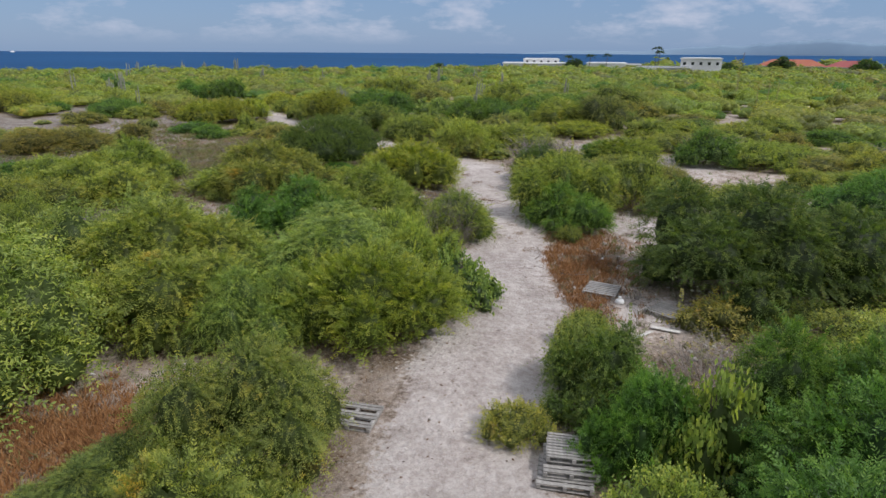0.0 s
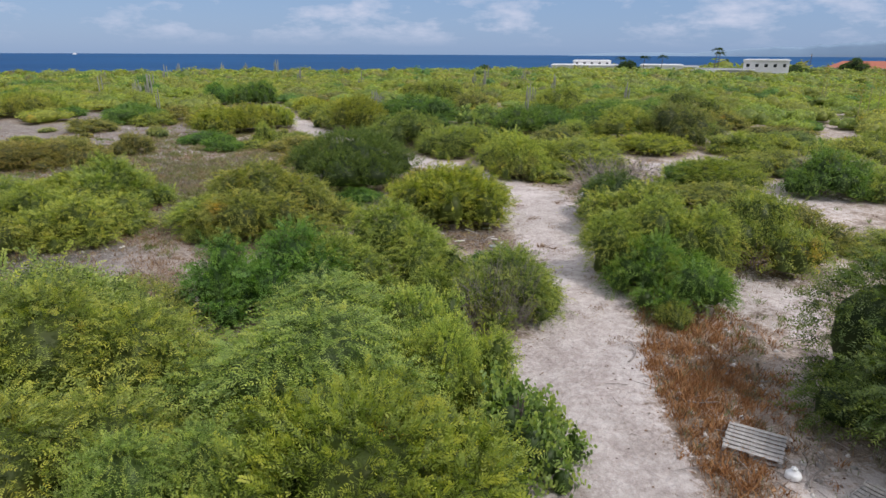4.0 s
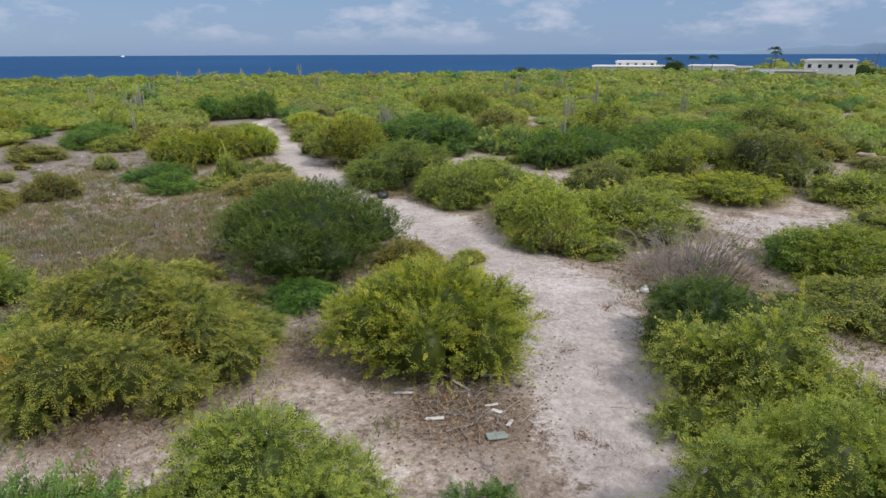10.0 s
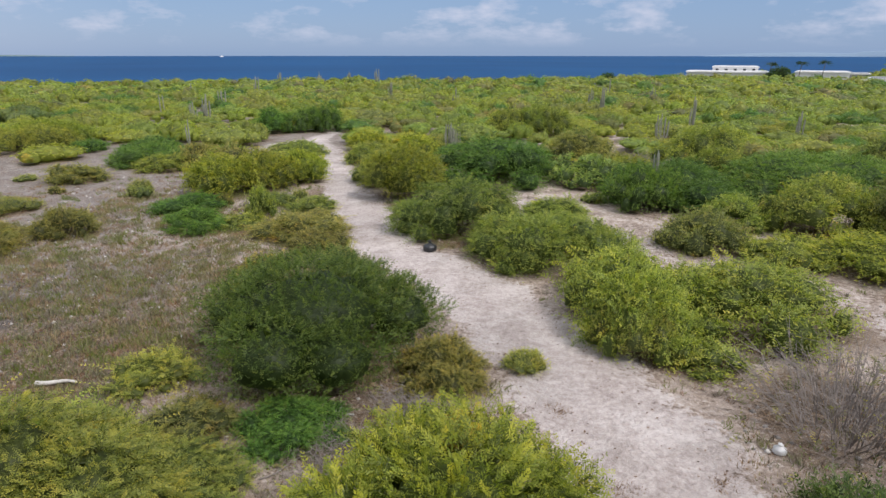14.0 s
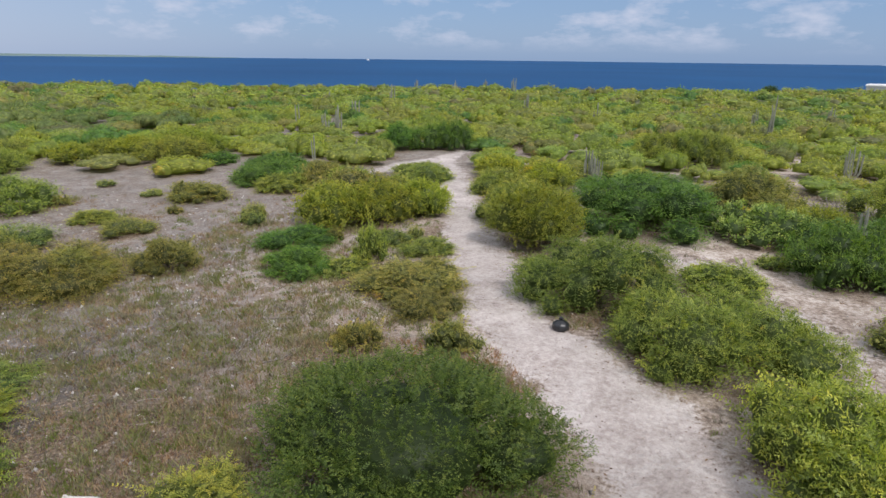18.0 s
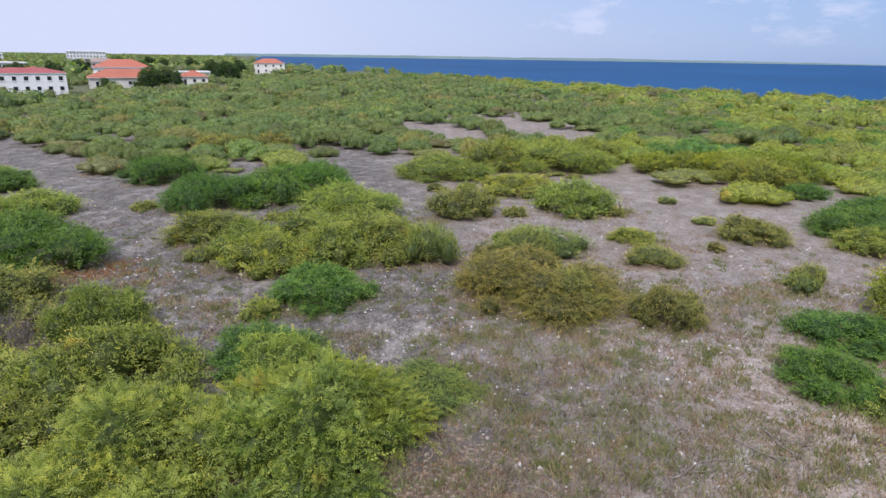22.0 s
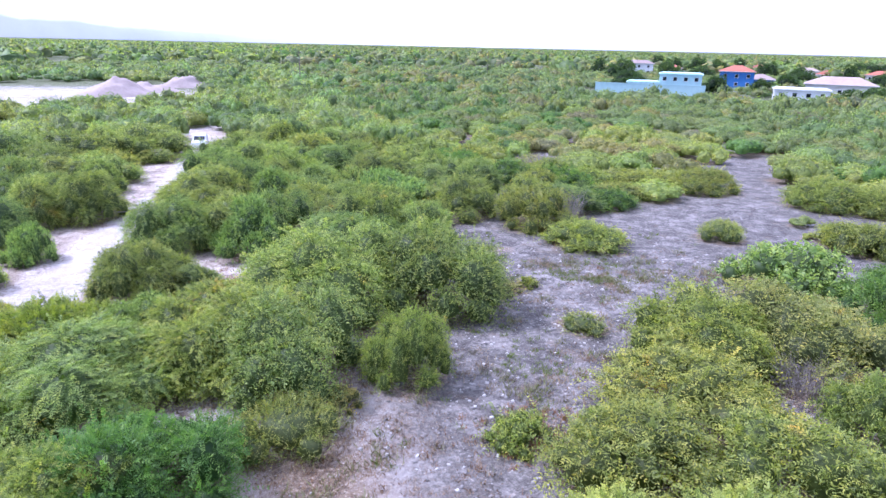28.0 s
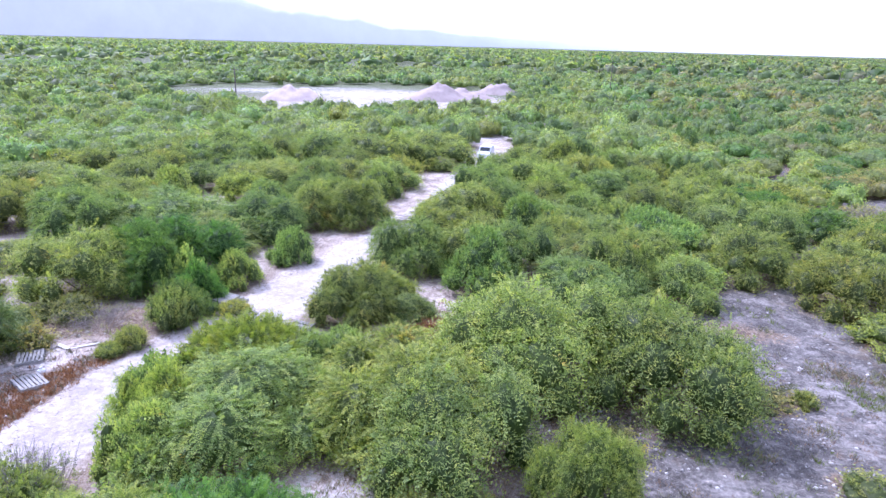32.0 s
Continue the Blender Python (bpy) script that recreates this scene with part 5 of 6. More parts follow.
def house(x, y, turn, w, d, storeys, wall, roof, label, roof_kind="hip", bays=4, storey=2.9, doors=1, sink=0.1):
    """A plastered house: walls, roof, rows of windows on the front (towards -y) and the sides."""
    z = float(ground_z(x, y, False)) - sink
    ob = thing("house", label, "house", Matrix.Translation((x, y, z)) @ pose(0, 0, 0, 0, 0, turn), "houses at the edge of the scrub")
    h = storeys * storey + 0.5
    part("wall", prism("wall", (-w / 2, -d / 2, w / 2, d / 2), 0, h, wall), ob)
    if roof_kind == "hip":
        part("eaves", prism("eaves", (-w / 2 - 0.55, -d / 2 - 0.55, w / 2 + 0.55, d / 2 + 0.55), h + 0.003, h + 0.2, WHITE), ob)
        part("roof", prism("roof", (-w / 2 - 0.6, -d / 2 - 0.6, w / 2 + 0.6, d / 2 + 0.6), h + 0.2, h + 0.2 + min(w, d) * 0.24, roof, -1), ob)
    elif roof_kind == "low":
        part("eaves", prism("eaves", (-w / 2 - 0.3, -d / 2 - 0.3, w / 2 + 0.3, d / 2 + 0.3), h + 0.003, h + 0.18, WHITE), ob)
        part("roof", prism("roof", (-w / 2 - 0.35, -d / 2 - 0.35, w / 2 + 0.35, d / 2 + 0.35), h + 0.18, h + 0.18 + min(w, d) * 0.13, roof, -1), ob)
    else:
        part("roof", prism("roof", (-w / 2 - 0.35, -d / 2 - 0.5, w / 2 + 0.35, d / 2 + 0.35), h + 0.003, h + 0.35, roof), ob)
        part("parapet", prism("parapet", (-w / 2 + 0.4, -d / 2 + 0.4, w / 2 - 0.4, d / 2 - 0.4), h + 0.35, h + 0.6, wall), ob)
    for s in range(storeys):
        zz = 0.5 + s * storey + 1.55
        for b in range(bays):
            bx = -w / 2 + w * (b + 0.5) / bays
            if s == 0 and b < doors:
                window_in(ob, bx, -d / 2 - 0.03, 0.5 + 1.05, 1.0, 2.05, 0, True)
            else:
                window_in(ob, bx, -d / 2 - 0.03, zz, min(1.1, w / bays * 0.45), 1.15, 0)
        for side in (-1, 1):
            for b in range(max(1, int(d / 4))):
                by = -d / 2 + d * (b + 0.5) / max(1, int(d / 4))
                window_in(ob, side * (w / 2 + 0.03), by, zz, 1.0, 1.1, 90 * side)
    return ob


def garden_wall(x, y, turn, length, height, mat, label):
    z = float(ground_z(x, y, False))
    ob = thing("garden_wall", label, "wall", Matrix.Translation((x, y, z - 0.3)) @ pose(0, 0, 0, 0, 0, turn))
    part("wall", prism("wall", (-length / 2, -0.1, length / 2, 0.1), 0, height + 0.3, mat), ob)
    part("coping", prism("coping", (-length / 2 - 0.05, -0.16, length / 2 + 0.05, 0.16), height + 0.303, height + 0.38, mat), ob)
    return ob


def palm(x, y, height, seed):
    """A palm: ringed trunk and arching fronds."""
    rng = np.random.default_rng(seed)
    ob = thing("palm_tree", "tall palm with an untidy dark green crown", "palm", on_ground(x, y), "palms by the villas")
    z = np.linspace(0, 1, 8)
    v, f = tubes([(np.stack([0.5 * z**2, 0.2 * z, z * height], -1), 0.16 - 0.06 * z + 0.015 * (np.arange(8) % 2))], 8)
    part("trunk", solid("trunk", v, f, BARK), ob)
    n = 26
    a = 6.283 * rng.random(n)
    way = unit(np.stack([np.cos(a), np.sin(a), 0.1 + 0.9 * rng.random(n)], -1))
    v, f, _ = fronds(rng, np.tile([0.5, 0.2, height], (n, 1)), way, 2.2 + 0.5 * rng.random(n), 9, 0.75, 0.07, 0.5)
    part("crown", solid("crown", v, f, LEAF), ob).color = (0.04, 0.07, 0.025, 1)
    return ob


def broad_tree(x, y, r, h, seed, color=(0.07, 0.12, 0.04)):
    """A round dark garden tree."""
    trunk, crown = bush_meshes("leafy", seed, r, h, 0.12)
    ob = thing("tree", "round dark green garden tree beside the houses", "tree", on_ground(x, y), "trees by the houses")
    part("trunk", trunk, ob)
    part("crown", crown, ob).color = (*color, 1)
    return ob

# ---- pallets, boards and litter beside the track ----
lot = random.Random(21)
GREY_PALLET = "weathered grey wooden pallet lying on sand beside the track"
pallet(on_ground(3.6, 15.9, -12, 0.02), WOOD, 7, lot, "lowest weathered wooden pallet of a small stack")
pallet(on_ground(3.75, 16.1, -10, 0.17), WOOD, 7, lot, "grey wooden pallet on top of another pallet")
pallet(on_ground(3.85, 16.35, -11, 0.32, (-4, 0)), WOOD, 9, lot, "upper grey pallet of a small leaning stack")
pallet(on_ground(6.9, 26.2, -28, 0.06, (4, 0)), WOOD, 7, lot, GREY_PALLET)
pallet(on_ground(8.7, 24.3, -52, 0.03), WOOD, 7, lot, GREY_PALLET)
pallet(on_ground(-1.25, 18.1, -14, 0.0), WOOD, 8, lot, "broken brown pallet half under a green shrub", (2, 5))
plank_thing(8.2, 23.0, -20, 0.9, 0.2, PALE_WOOD, "bleached board on the sand by the pallets", (0, 3), 0.06)
plank_thing(7.3, 22.6, 40, 1.1, 0.12, PALE_WOOD, "narrow pale board on the sand", (0, 2), 0.05)
for x, y, turn, length in ((1.1, 41.4, 15, 0.35), (-0.3, 40.5, 4, 0.5), (0.9, 43.0, 25, 0.4), (-1.3, 41.6, 8, 0.5), (1.25, 41.1, -30, 0.3), (-5.1, 48.8, 5, 0.55), (0.2, 42.3, -35, 0.7), (1.6, 40.6, 70, 0.3)):
    plank_thing(x, y, turn, length, lot.uniform(0.06, 0.12), PALE_WOOD, "small white piece of scrap wood on brown leaf litter", (lot.uniform(-8, 8), lot.uniform(-6, 6)), 0.04)
plank_thing(1.3, 40.0, 20, 0.5, 0.26, mottled("faded_green_tarp", (0.13, 0.16, 0.14), (0.24, 0.27, 0.25), 5, 0.7), "faded green scrap of tarpaulin on the ground", (4, 2), 0.05)
rubbish_bag(-6.7, 63.3, 0.34, BLACK, "black rubbish bag standing on the pale track")
rubbish_bag(6.5, 49.9, 0.17, TRASH_WHITE, "torn white plastic bag caught on dry twigs")
rubbish_bag(7.3, 25.2, 0.16, TRASH_WHITE, "small crumpled white plastic bag on sand")
stick("driftwood_log", -14.4, 48.0, 10, 1.25, 0.10, PALE_WOOD, "bleached short log lying on bare ground", 3, forks=0)
stick("driftwood_log", -7.9, 31.0, 30, 0.45, 0.05, PALE_WOOD, "short pale stick on grey gravel", 4, forks=0)
for i, (x, y, turn, length) in enumerate(((-17.7, 59.1, 40, 1.7), (-14.0, 61.9, -20, 1.5), (-15.3, 56.2, 70, 1.3), (-18.0, 59.9, 10, 1.6), (-17.3, 56.7, 100, 1.9), (7.9, 25.4, 60, 1.4), (8.9, 26.9, 20, 1.3), (-16.4, 60.8, 140, 1.1),
                                          (9.6, 38.5, 30, 1.8), (11.6, 36.4, -30, 1.3), (5.2, 30.6, 75, 1.2), (-3.4, 47.0, 20, 1.2), (-2.3, 48.2, -40, 1.0), (-5.6, 46.2, 50, 1.4), (-4.6, 45.2, 110, 1.2), (6.2, 28.0, -15, 1.1))):
    stick("dead_branch", x, y, turn, length, 0.028, TWIG, "grey dead branch with broken side twigs on the ground", 40 + i)
for i in range(16):
    t = i / 15
    stick("cut_log", -2.3 + 1.3 * t + lot.uniform(-0.9, 0.9), -8.8 + 7.2 * t + lot.uniform(-0.5, 0.5), lot.uniform(-30, 60), lot.uniform(1.2, 2.6), lot.uniform(0.05, 0.10), TWIG, "grey cut log in a pile beside the track", 80 + i, lift=lot.uniform(0, 0.3), forks=2)

for row in ((-4.3, 46.0, 1.5, 0.45), (-3.1, 49.6, 1.3, 0.45), (-5.5, 47.6, 1.1, 0.4)):
    shrub("K", *row)

# ---- cacti, agaves, poles, vehicles ----
for i, (x, y, h, arms) in enumerate(((-12.8, 92.0, 3.0, 11), (-12.1, 91.4, 2.5, 7), (0.4, 131, 4.6, 5), (4.9, 77.6, 3.4, 4), (-51.0, 109.0, 4.0, 8), (-52.5, 108.0, 3.2, 6), (-60.5, 112.5, 3.6, 2), (-77, 165, 4.6, 5), (-73, 190, 4.8, 7), (-62, 203, 5.6, 8),
                                     (11.5, 118, 4.2, 6), (-24, 140, 4.0, 5), (-40, 152, 4.2, 6), (-38.5, 88.0, 3.0, 2), (21, 108, 3.6, 5), (-59.2, 125, 3.6, 8), (7.0, 105, 3.2, 7), (-1.8, 146, 3.8, 8), (8.9, 158, 3.6, 9), (-56.3, 115.6, 3.0, 6), (-81, 147, 3.6, 7), (-93, 205, 4.2, 8), (-80, 226, 4.4, 10), (1.0, 172, 4.6, 4))):
    cactus(x, y, h, arms, 300 + i)
for i, (x, y, h) in enumerate(((44.9, 90.6, 5.2), (48.0, 94.1, 5.6), (54.0, 119.4, 6.0), (47.3, 105.3, 5.4), (40.2, 84.0, 4.4))):
    flower_stalk(x, y, h, 500 + i)
utility_pole(62.4, -90.4, 8.5, "dark wooden utility pole by the sand yard")
utility_pole(-25.9, -175.0, 11.0, "dark wooden utility pole in the bushland")
utility_pole(-113.0, -226.0, 11.5, "dark wooden utility pole in the bushland")
utility_pole(150.0, 325.0, 8.0, "slim utility pole near the villas")
car(-2.9, -39.5, 88, "white pickup-like car parked on the sandy track", CAR_PAINT)


def sand_heap(x, y, r, h, seed, label):
    """A heap of dumped sand with a rough skin."""
    n = 26
    u, a = np.meshgrid(np.linspace(0, 1, 12), np.linspace(0, 2 * math.pi, n))
    px, py = x + r * u * np.cos(a), y + r * 0.7 * u * np.sin(a)
    pz = ground_z(px, py, False) + h * (1 - u) ** 0.8 * (1 + 0.35 * wobble(px, py, r * 0.35, seed)) + 0.25 * h * (1 - u) * wobble(px, py, r * 0.12, seed + 1) - 0.1
    return tagged(new("sand_heap", sheet("sand_heap", px, py, pz, n, 12, SANDPILE)), label, "sand heap", "heaps on the sand yard")


sand_heap(57, -110, 9, 4.0, 31, "pale pinkish heap of dumped sand")
sand_heap(23, -128, 10, 4.6, 33, "rough greyish heap of dumped sand and weeds")
sand_heap(9, -158, 8, 3.6, 35, "low pinkish heap of dumped sand")
sand_heap(17, -140, 9, 2.6, 37, "low grey heap of dumped sand")

# ---- the town at the edge ----
house(-187, -66, 126, 10, 10, 2, WHITE, RED_ROOF, "white two-storey house with a red hipped roof", bays=3)
house(-216, -43, 112, 20.5, 11, 2, WHITE, RED_ROOF, "long white two-storey house with a low red roof", "low", 7, doors=0)
house(-219, -55, 113, 4, 4, 3, WHITE, WHITE, "narrow white stair tower beside the long house", "flat", 1, doors=0)
house(-167, -103, 139, 14.5, 8, 1, WHITE, WHITE, "single-storey white house with a flat roof and porch", "flat", 4)
house(-196, -116, 134, 20, 10, 1, CREAM, BROWN_ROOF, "cream house with a wide brown hipped roof", "hip", 5, 3.6)
house(-146, -132, 143, 13, 9, 2, CYAN, CYAN, "pale turquoise two-storey house with a flat roof", "flat", 4)
house(-136, -138, 145, 10, 8, 1, CYAN, CYAN, "pale turquoise garage with a flat roof", "flat", 2)
garden_wall(-133, -130, 146, 34, 3.2, CYAN, "pale turquoise garden wall with coping")
house(-189, -156, 140, 12, 9, 2, BLUE_PLASTER, ORANGE_ROOF, "blue house with an orange tiled roof", "hip", 3, 3.0)
house(-205, -161, 137, 10, 8, 1, BLUE_PLASTER, BROWN_ROOF, "low blue house with a dark roof", "hip", 3)
house(-248, -127, 127, 8, 7, 1, CREAM, ORANGE_ROOF, "small cream hut with a red-orange roof", "hip", 2)
house(-257, -26, 109, 26, 12, 1, CREAM, ORANGE_ROOF, "wide low house with orange tiled roofs", "hip", 5, 3.2)
house(-278, -34, 107, 20, 12, 2, WHITE, ORANGE_ROOF, "two-storey white house with a broad orange tiled roof", "hip", 5, 3.2)
house(-270, -6, 106, 10, 9, 1, CREAM, ORANGE_ROOF, "low house wing with an orange tiled roof", "hip", 3)
house(-258, -82, 114, 12, 9, 1, WHITE, RED_ROOF, "white house with a faded red roof", "hip", 3)
house(-330, -150, 124, 14, 10, 1, WHITE, BROWN_ROOF, "white house with a brown roof among trees", "hip", 3)
house(-380, -120, 117, 16, 10, 2, WHITE, WHITE, "white two-storey house among trees", "flat", 4)
house(-420, 10, 97, 18, 11, 2, CREAM, ORANGE_ROOF, "cream house with an orange roof near the shore", "hip", 4)
house(-340, -20, 104, 16, 9, 1, WHITE, WHITE, "long low white house among trees", "flat", 4)
house(-300, -175, 128, 15, 10, 1, CREAM, BROWN_ROOF, "cream house with a brown roof among trees", "hip", 3)
house(-700, -190, 110, 34, 16, 4, WHITE, WHITE, "distant white hotel block", "flat", 12, doors=0)
house(-640, -260, 116, 40, 16, 3, WHITE, WHITE, "distant white apartment block", "flat", 9, doors=0)
town = random.Random(5)
for i in range(14):
    b, d = radians(108 + 2.9 * i + town.uniform(-1, 1)), town.uniform(325, 500)
    house(-6 - d * math.sin(b), 50 + d * math.cos(b), math.degrees(b) + town.uniform(-20, 20), town.uniform(9, 17), town.uniform(7, 10), town.choice((1, 1, 2)), town.choice((WHITE, CREAM, WHITE)), town.choice((ORANGE_ROOF, BROWN_ROOF, RED_ROOF)),
          "small plastered town house half hidden among trees", "hip", 3)
tagged(part("container", box_mesh("container", (3.2, 2.4, 2.6), BLUE_PLASTER, 0.02), thing("water_tank", "bright blue box-shaped water tank beside a hut", "tank", on_ground(-237, -113, 124, 1.3))), "")
car(-199, -60, 30, "white van parked beside the red-roofed house", CAR_PAINT, True)
car(-199, -38, 20, "white car parked before the long house", CAR_PAINT)
car(-209, -61, 35, "white car parked beside the house", CAR_PAINT)
for i, (x, y, r, h) in enumerate(((-243, -15, 5.5, 8), (-248, -10, 5, 7.5), (-239, -28, 3, 4), (-161, -133, 4.5, 6), (-136, -147, 6, 7.5), (-176, -128, 4, 5.5), (-192, -134, 5, 6.5), (-187, -95, 4.5, 4.5), (-194, -92, 4.5, 4.5), (-180, -97, 4, 4), (-220, -101, 5, 6), (-229, -87, 5, 6), (-237, -73, 5, 6), (-233, -131, 6, 7.5))):
    broad_tree(x, y, r, h, 700 + i)

# ---- the villas towards the sea ----
house(104, 262, -22, 15, 9, 2, WHITE, WHITE, "modern white two-storey villa with grey upper walls", "flat", 5, 3.2, sink=1.5)
house(90, 264, -22, 20, 7, 1, GREY_PLASTER, WHITE, "low grey villa wing with a white flat roof", "flat", 4, 3.0, sink=1.5)
garden_wall(78, 262, -20, 16, 2.0, WHITE, "white garden wall of a villa")
house(80, 315, -15, 18, 10, 1, WHITE, WHITE, "single-storey white villa with a flat roof", "flat", 5, 3.6, sink=1.5)
house(92, 318, -16, 10, 9, 1, GREY_PLASTER, WHITE, "grey villa wing with a white flat roof", "flat", 3, 3.0, sink=1.5)
house(46, 318, -8, 30, 11, 1, WHITE, WHITE, "long low white villa with a flat roof", "flat", 8, 3.4, sink=1.5)
house(50, 324, -8, 17, 9, 2, WHITE, WHITE, "white villa block with an overhanging flat roof", "flat", 5, 2.6, sink=1.5)
house(163, 305, -28, 28, 12, 1, WHITE, ORANGE_ROOF, "white villa with an orange-red tiled roof", "hip", 6, 3.0, sink=1.5)
house(176, 280, -32, 20, 11, 1, WHITE, RED_ROOF, "white villa with a red tiled roof", "hip", 4, 3.0, sink=1.5)
for i, (x, y, h) in enumerate(((95, 290, 9.5), (97, 292, 8), (76, 300, 6.5), (69, 303, 6.0), (60, 309, 5.5))):
    palm(x, y, h, 800 + i)
for i, (x, y, r, h) in enumerate(((62, 300, 5, 5), (170, 262, 6, 6), (152, 292, 6, 6.5), (185, 262, 6, 6), (0, 262, 3.0, 3.6), (118, 268, 4, 4))):
    broad_tree(x, y, r, h, 900 + i)

for i in range(60):
    a, d = radians(lot.uniform(96, 150)), lot.uniform(290, 540)
    broad_tree(-9 - math.sin(a) * d, 50 + math.cos(a) * d, lot.uniform(4, 7.5), lot.uniform(6.5, 10.5), 1000 + i)

# ---- boats ----
boat = thing("boat", "small white boat far out on the water", "boat", Matrix.Translation((-1900, 2900, -6.8)) @ pose(0, 0, 0, 0, 0, 40))
part("hull", prism("hull", (-9, -3, 9, 3), 0, 3.5, WHITE, 0.5), boat)
part("cabin", prism("cabin", (-4, -2, 4, 2), 3.503, 7, WHITE, 0.4), boat)

# ---- loose stones, dry grass and dead leaves ----
rng = np.random.default_rng(77)


def strewn(count, centre, spread_x, spread_y):
    """Places round a centre, gathered in loose patches."""
    k = max(3, count // 16)
    hub = np.stack([centre[0] + spread_x * rng.normal(size=k), centre[1] + spread_y * rng.normal(size=k)], -1)
    lone = np.stack([centre[0] + spread_x * rng.normal(size=count), centre[1] + spread_y * rng.normal(size=count)], -1)
    near = hub[rng.integers(k, size=count)] + 0.75 * rng.normal(size=(count, 2))
    return np.where(rng.random((count, 1)) < 0.72, near, lone)


def settle_on(p):
    return np.column_stack([p, ground_z(p[:, 0], p[:, 1])])


def stones(name, p, low, high, label):
    """Angular coral stones as one mesh."""
    n = len(p)
    form = np.array([(1, 0, 0), (0, 1, 0), (-1, 0, 0), (0, -1, 0), (0, 0, 0.8), (0, 0, -0.6)])
    size = (low + (high - low) * rng.random((n, 1, 1)) ** 3) * (0.7 + 0.6 * rng.random((n, 1, 3)))
    v = form[None] * size * (0.8 + 0.4 * rng.random((n, 6, 3)))
    a = 6.283 * rng.random(n)
    c, s = np.cos(a)[:, None], np.sin(a)[:, None]
    v = np.stack([v[..., 0] * c - v[..., 1] * s, v[..., 0] * s + v[..., 1] * c, v[..., 2]], -1) + settle_on(p)[:, None]
    f = np.array([(0, 1, 4), (1, 2, 4), (2, 3, 4), (3, 0, 4), (1, 0, 5), (2, 1, 5), (3, 2, 5), (0, 3, 5)])
    f = (f[None] + 6 * np.arange(n)[:, None, None]).reshape(-1, 3)
    return tagged(new(name, solid(name, v.reshape(-1, 3), f, STONE)), label, "stones", kind="stuff")


def off_track(p, low):
    return p[track_edge(p[:, 0], p[:, 1]) > low]


plain = np.concatenate([strewn(8200, (-24, 57), 11, 10), strewn(5600, (-24, 27), 10, 9), strewn(1500, (-40, 36), 8, 6), strewn(1200, (8, 27), 3, 4), strewn(1000, (12, 45), 5, 10)])
stones("loose_stones", off_track(plain, 0.2), 0.015, 0.11, "pale angular coral stones strewn over bare ground")
edge = []
for line in LINES[:1]:
    for px, py, w in line[::2]:
        if -14 < py < 92:
            k = 9
            a = 6.283 * rng.random(k)
            d = w / 2 + 0.35 * rng.normal(size=k)
            edge.append(np.stack([px + np.cos(a) * d, py + np.sin(a) * d], -1))
edge = np.concatenate(edge)
stones("track_pebbles", edge[::2], 0.015, 0.07, "small pale stones along the track's edges")


def leaf_litter(name, p, size, label):
    q = settle_on(p) + [0, 0, 0.025]
    v, f = flakes(rng, q, np.tile([0, 0, 3.0], (len(q), 1)), size, size * 0.6)
    return tagged(new(name, solid(name, v, f, DEAD_LEAF)), label, "leaf litter", kind="stuff")


under = []
for sx, sy, r in taken[:len(SHRUBS)].tolist():
    k = int(14 * r)
    a, d = 6.283 * rng.random(k), r * (0.75 + 0.45 * rng.random(k))
    under.append(np.stack([sx + np.cos(a) * d, sy + np.sin(a) * d], -1))
edge_leaves = edge + 0.25 * rng.normal(size=edge.shape)
leaf_litter("dead_leaves", np.concatenate(under + [strewn(700, (0.2, 41.3), 1.1, 1.2), strewn(500, (-3.5, 47.6), 1.6, 1.2), edge_leaves, edge[::3] + 0.5 * rng.normal(size=edge[::3].shape)]), 0.045, "brown dead leaves gathered under shrubs and along the track")


def grass_clumps(name, p, height, blades, mat, label, color=None, wide=0.10, blade=0.014):
    """Clumps of thin blades as one mesh."""
    n = len(p)
    root = settle_on(p)[:, None] + np.concatenate([wide * rng.normal(size=(n, blades, 2)), np.full((n, blades, 1), -0.02)], -1)
    h = height * (0.4 + 0.8 * rng.random((n, 1, 1))) * (0.5 + 0.5 * rng.random((n, blades, 1)))
    lean = np.concatenate([0.45 * rng.normal(size=(n, blades, 2)), np.ones((n, blades, 1))], -1)
    tip = root + lean * h
    side = unit(np.cross(lean, rng.normal(size=(n, blades, 3)))) * blade
    v = np.stack([root - side, root + side, tip], 2).reshape(-1, 3)
    ob = new(name, solid(name, v, np.arange(len(v)).reshape(-1, 3), mat))
    if color:
        ob.color = (*color, 1)
    return tagged(ob, label, "grass", kind="stuff")


rust = np.concatenate([strewn(900, (-8, 17.2), 1.5, 1.3), strewn(260, (6.8, 29), 1.0, 1.6), strewn(200, (6.6, 30), 0.9, 1.6), strewn(140, (5.8, 26), 0.5, 1.8), strewn(160, (7.6, 33), 0.9, 1.2), strewn(90, (-18.2, 33), 0.5, 0.7), strewn(150, (-8.5, 57.5), 1.6, 0.9), strewn(120, (-38.4, 33.2), 0.7, 1.2)])
grass_clumps("dry_grass", off_track(rust, 0.1), 0.30, 20, island_material("rust_grass", [(0.18, 0.075, 0.026), (0.32, 0.145, 0.05), (0.44, 0.25, 0.11)]), "rust-brown dry grass in patches")
straw = np.concatenate([strewn(2800, (-22, 59), 11, 9), strewn(1300, (-24, 27), 10, 8), strewn(1300, (-14, 51), 4, 7), strewn(700, (11, 46), 4, 9), strewn(600, (-13, 37), 2, 5), strewn(700, (-38, 40), 8, 8)])
grass_clumps("dry_grass", off_track(straw, 0.3), 0.20, 10, DRY, "straw-coloured and brown dry weeds on stony ground")
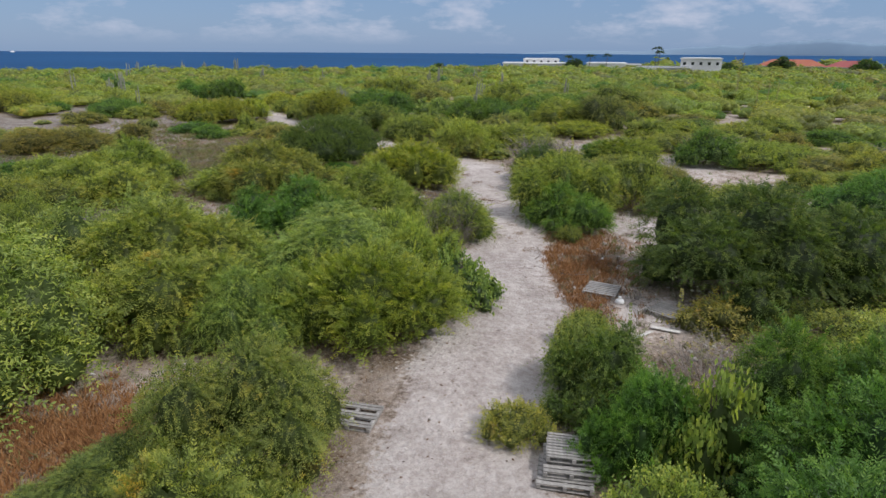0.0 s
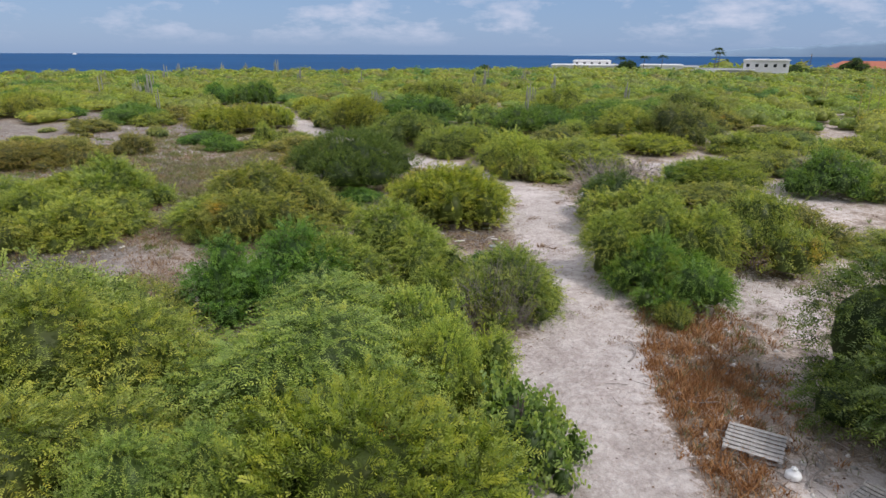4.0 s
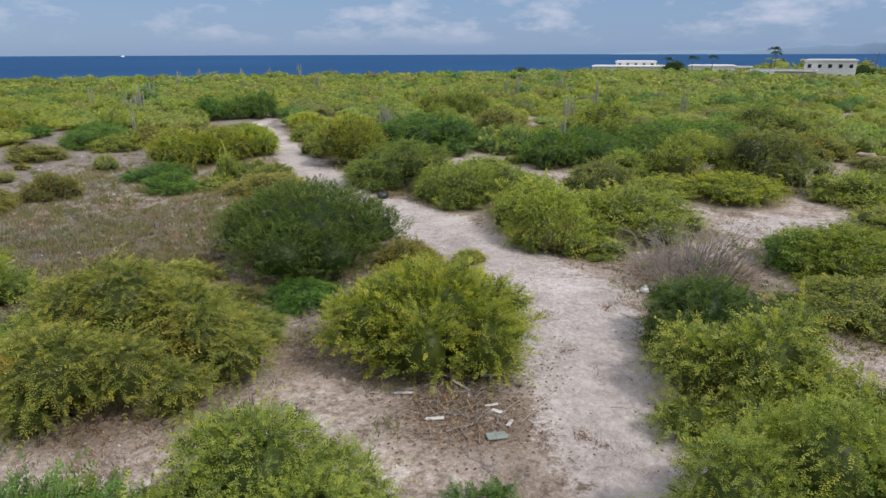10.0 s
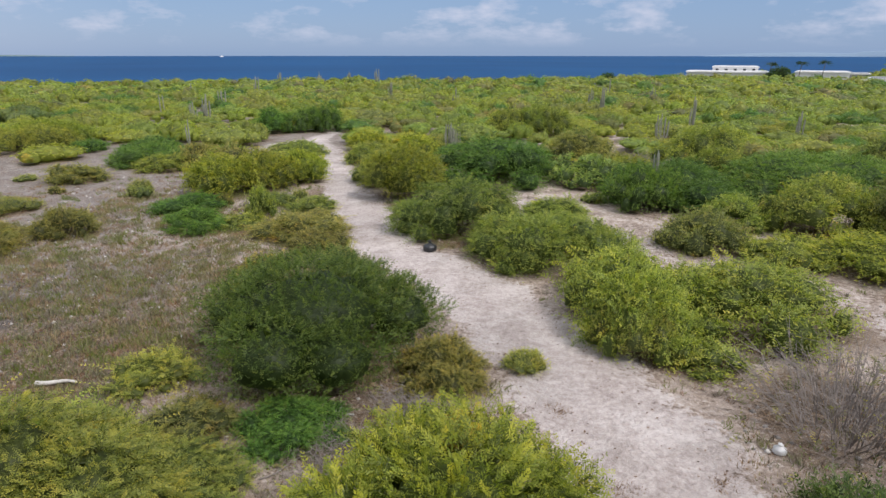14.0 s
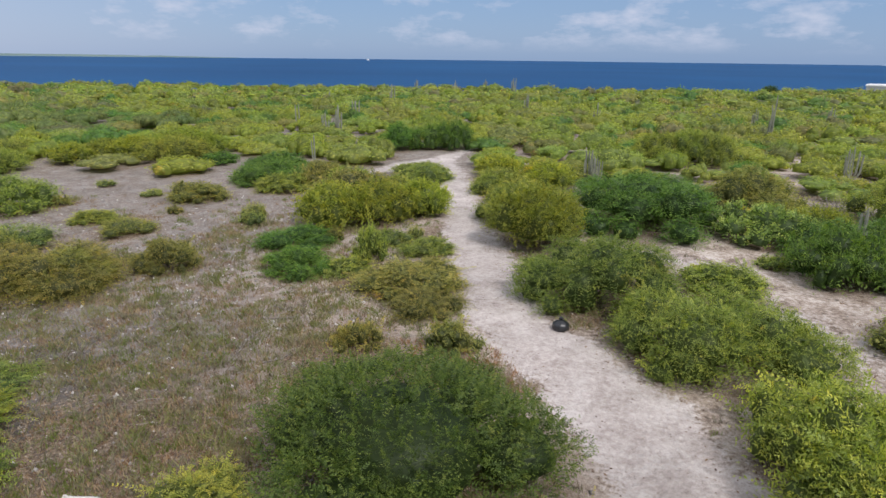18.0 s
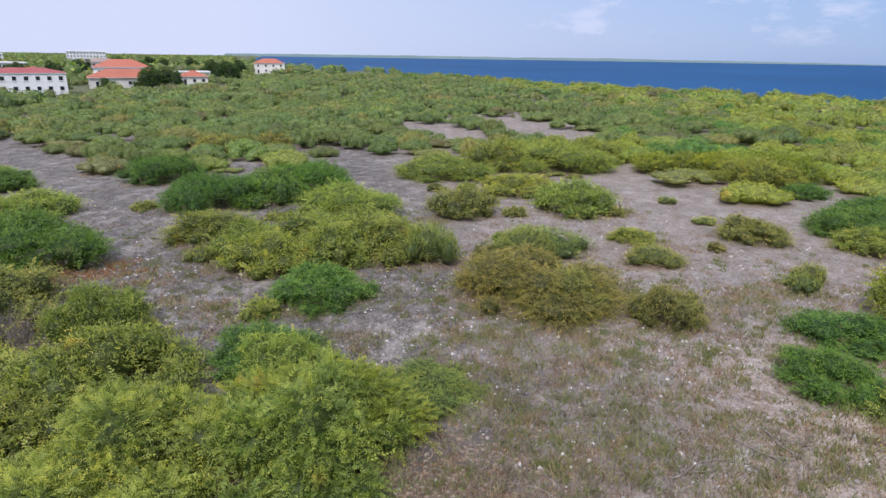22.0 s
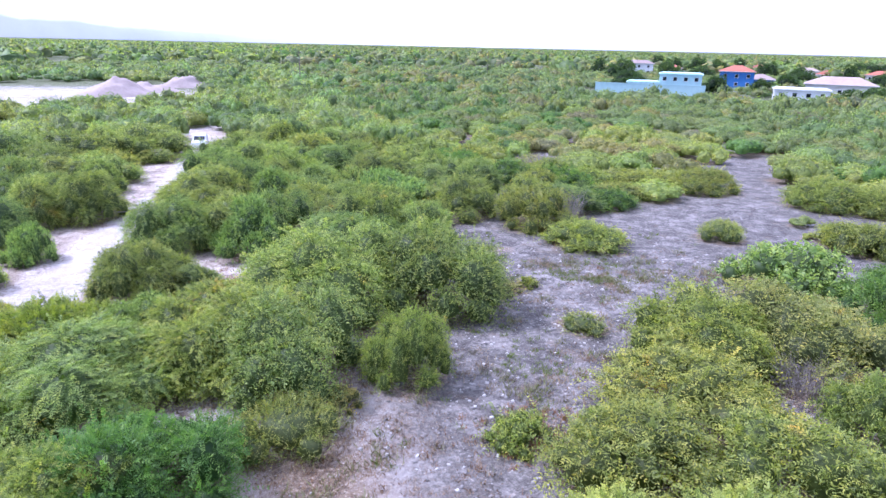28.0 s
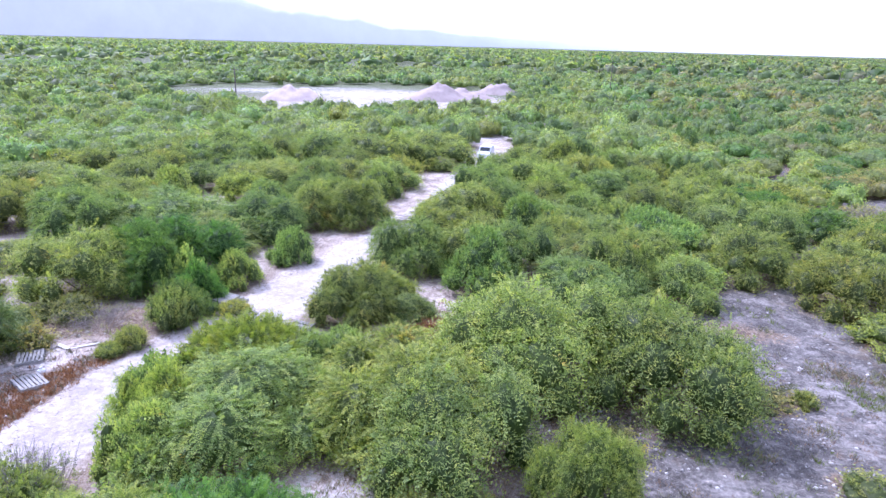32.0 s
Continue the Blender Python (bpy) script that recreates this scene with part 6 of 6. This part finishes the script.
weeds = np.concatenate([strewn(1300, (-22, 59), 11, 9), strewn(650, (-25, 27), 9, 8), strewn(300, (-14, 50), 4, 5), strewn(200, (12, 46), 4, 9), strewn(500, (-40, 42), 9, 9)])
grass_clumps("green_weeds", off_track(weeds, 0.2), 0.30, 18, LEAF, "small green weeds scattered on stony ground", (0.16, 0.19, 0.05))
tangle = np.concatenate([strewn(1500, (-17, 58), 8, 9), strewn(800, (-14, 47), 4, 5), strewn(400, (-25, 27), 8, 8), strewn(260, (9, 44), 2.5, 8), strewn(160, (7, 28), 1.6, 4), strewn(260, (-36, 40), 8, 8)])
grass_clumps("dry_weeds", off_track(tangle, 0.3), 0.36, 16, island_material("tangled_weeds", [(0.10, 0.075, 0.05), (0.20, 0.165, 0.12), (0.17, 0.20, 0.07), (0.30, 0.26, 0.20)]), "tangled grey-brown weeds over stony ground")
spots = np.array([(-0.5, 52.5), (0.9, 50.6), (4.9, 48.3), (3.4, 40.3), (3.8, 40.1), (4.4, 39.7), (4.9, 36.5), (4.5, 35.3), (4.7, 33.9), (4.3, 33.2), (5.0, 31.6), (3.2, 44.6), (4.1, 43.0), (1.8, 56.0), (2.6, 47.5)])
grass_clumps("track_weeds", np.repeat(spots, 12, 0) + 0.16 * rng.normal(size=(len(spots) * 12, 2)), 0.14, 14, DRY, "low brown weeds growing on the track")
lines = []
for x, y in np.concatenate([strewn(300, (-17, 57), 5, 6), strewn(160, (-4, 46.5), 1.6, 1.4), strewn(170, (0.2, 41.5), 1.2, 1.3), strewn(120, (8.3, 26), 1.8, 2.2), strewn(120, (-24, 27), 8, 7), strewn(120, (7.5, 46), 1.4, 3)]).tolist():
    a, n = 6.283 * rng.random(), 0.25 + 0.7 * rng.random()
    z = float(ground_z(x, y)) + 0.03
    d = np.array([math.cos(a), math.sin(a), 0]) * n
    lines.append((np.array([(x, y, z), np.array((x, y, z)) + d * 0.5 + [0, 0, 0.03], np.array((x, y, z)) + d + [0.05, -0.03, 0.04 * rng.random()]]), [0.012, 0.010, 0.005]))
v, f = tubes(lines, 3)
tagged(new("dead_twigs", solid("dead_twigs", v, f, TWIG)), "grey dead twigs strewn over the bare ground", "twigs", kind="stuff")
low = np.concatenate([strewn(1500, (-20, 59), 10, 9), strewn(260, (-12, 50), 4, 5), strewn(420, (-26, 24), 9, 8), strewn(200, (-40, 40), 9, 8), strewn(160, (10, 46), 4, 10), strewn(120, (-9, 33), 3, 3)])
low = off_track(low, 0.3)
grass_clumps("low_weeds", low[::2], 0.34, 46, island_material("olive_weeds", [(0.13, 0.13, 0.045), (0.21, 0.20, 0.075), (0.17, 0.20, 0.06), (0.28, 0.24, 0.11)]), "low olive weed tufts on stony ground", wide=0.24, blade=0.018)
grass_clumps("low_weeds", low[1::2], 0.24, 46, island_material("brown_weeds", [(0.16, 0.095, 0.05), (0.28, 0.18, 0.095), (0.38, 0.28, 0.17), (0.30, 0.25, 0.11)]), "low rusty-brown dry weed tufts on stony ground", wide=0.26, blade=0.018)
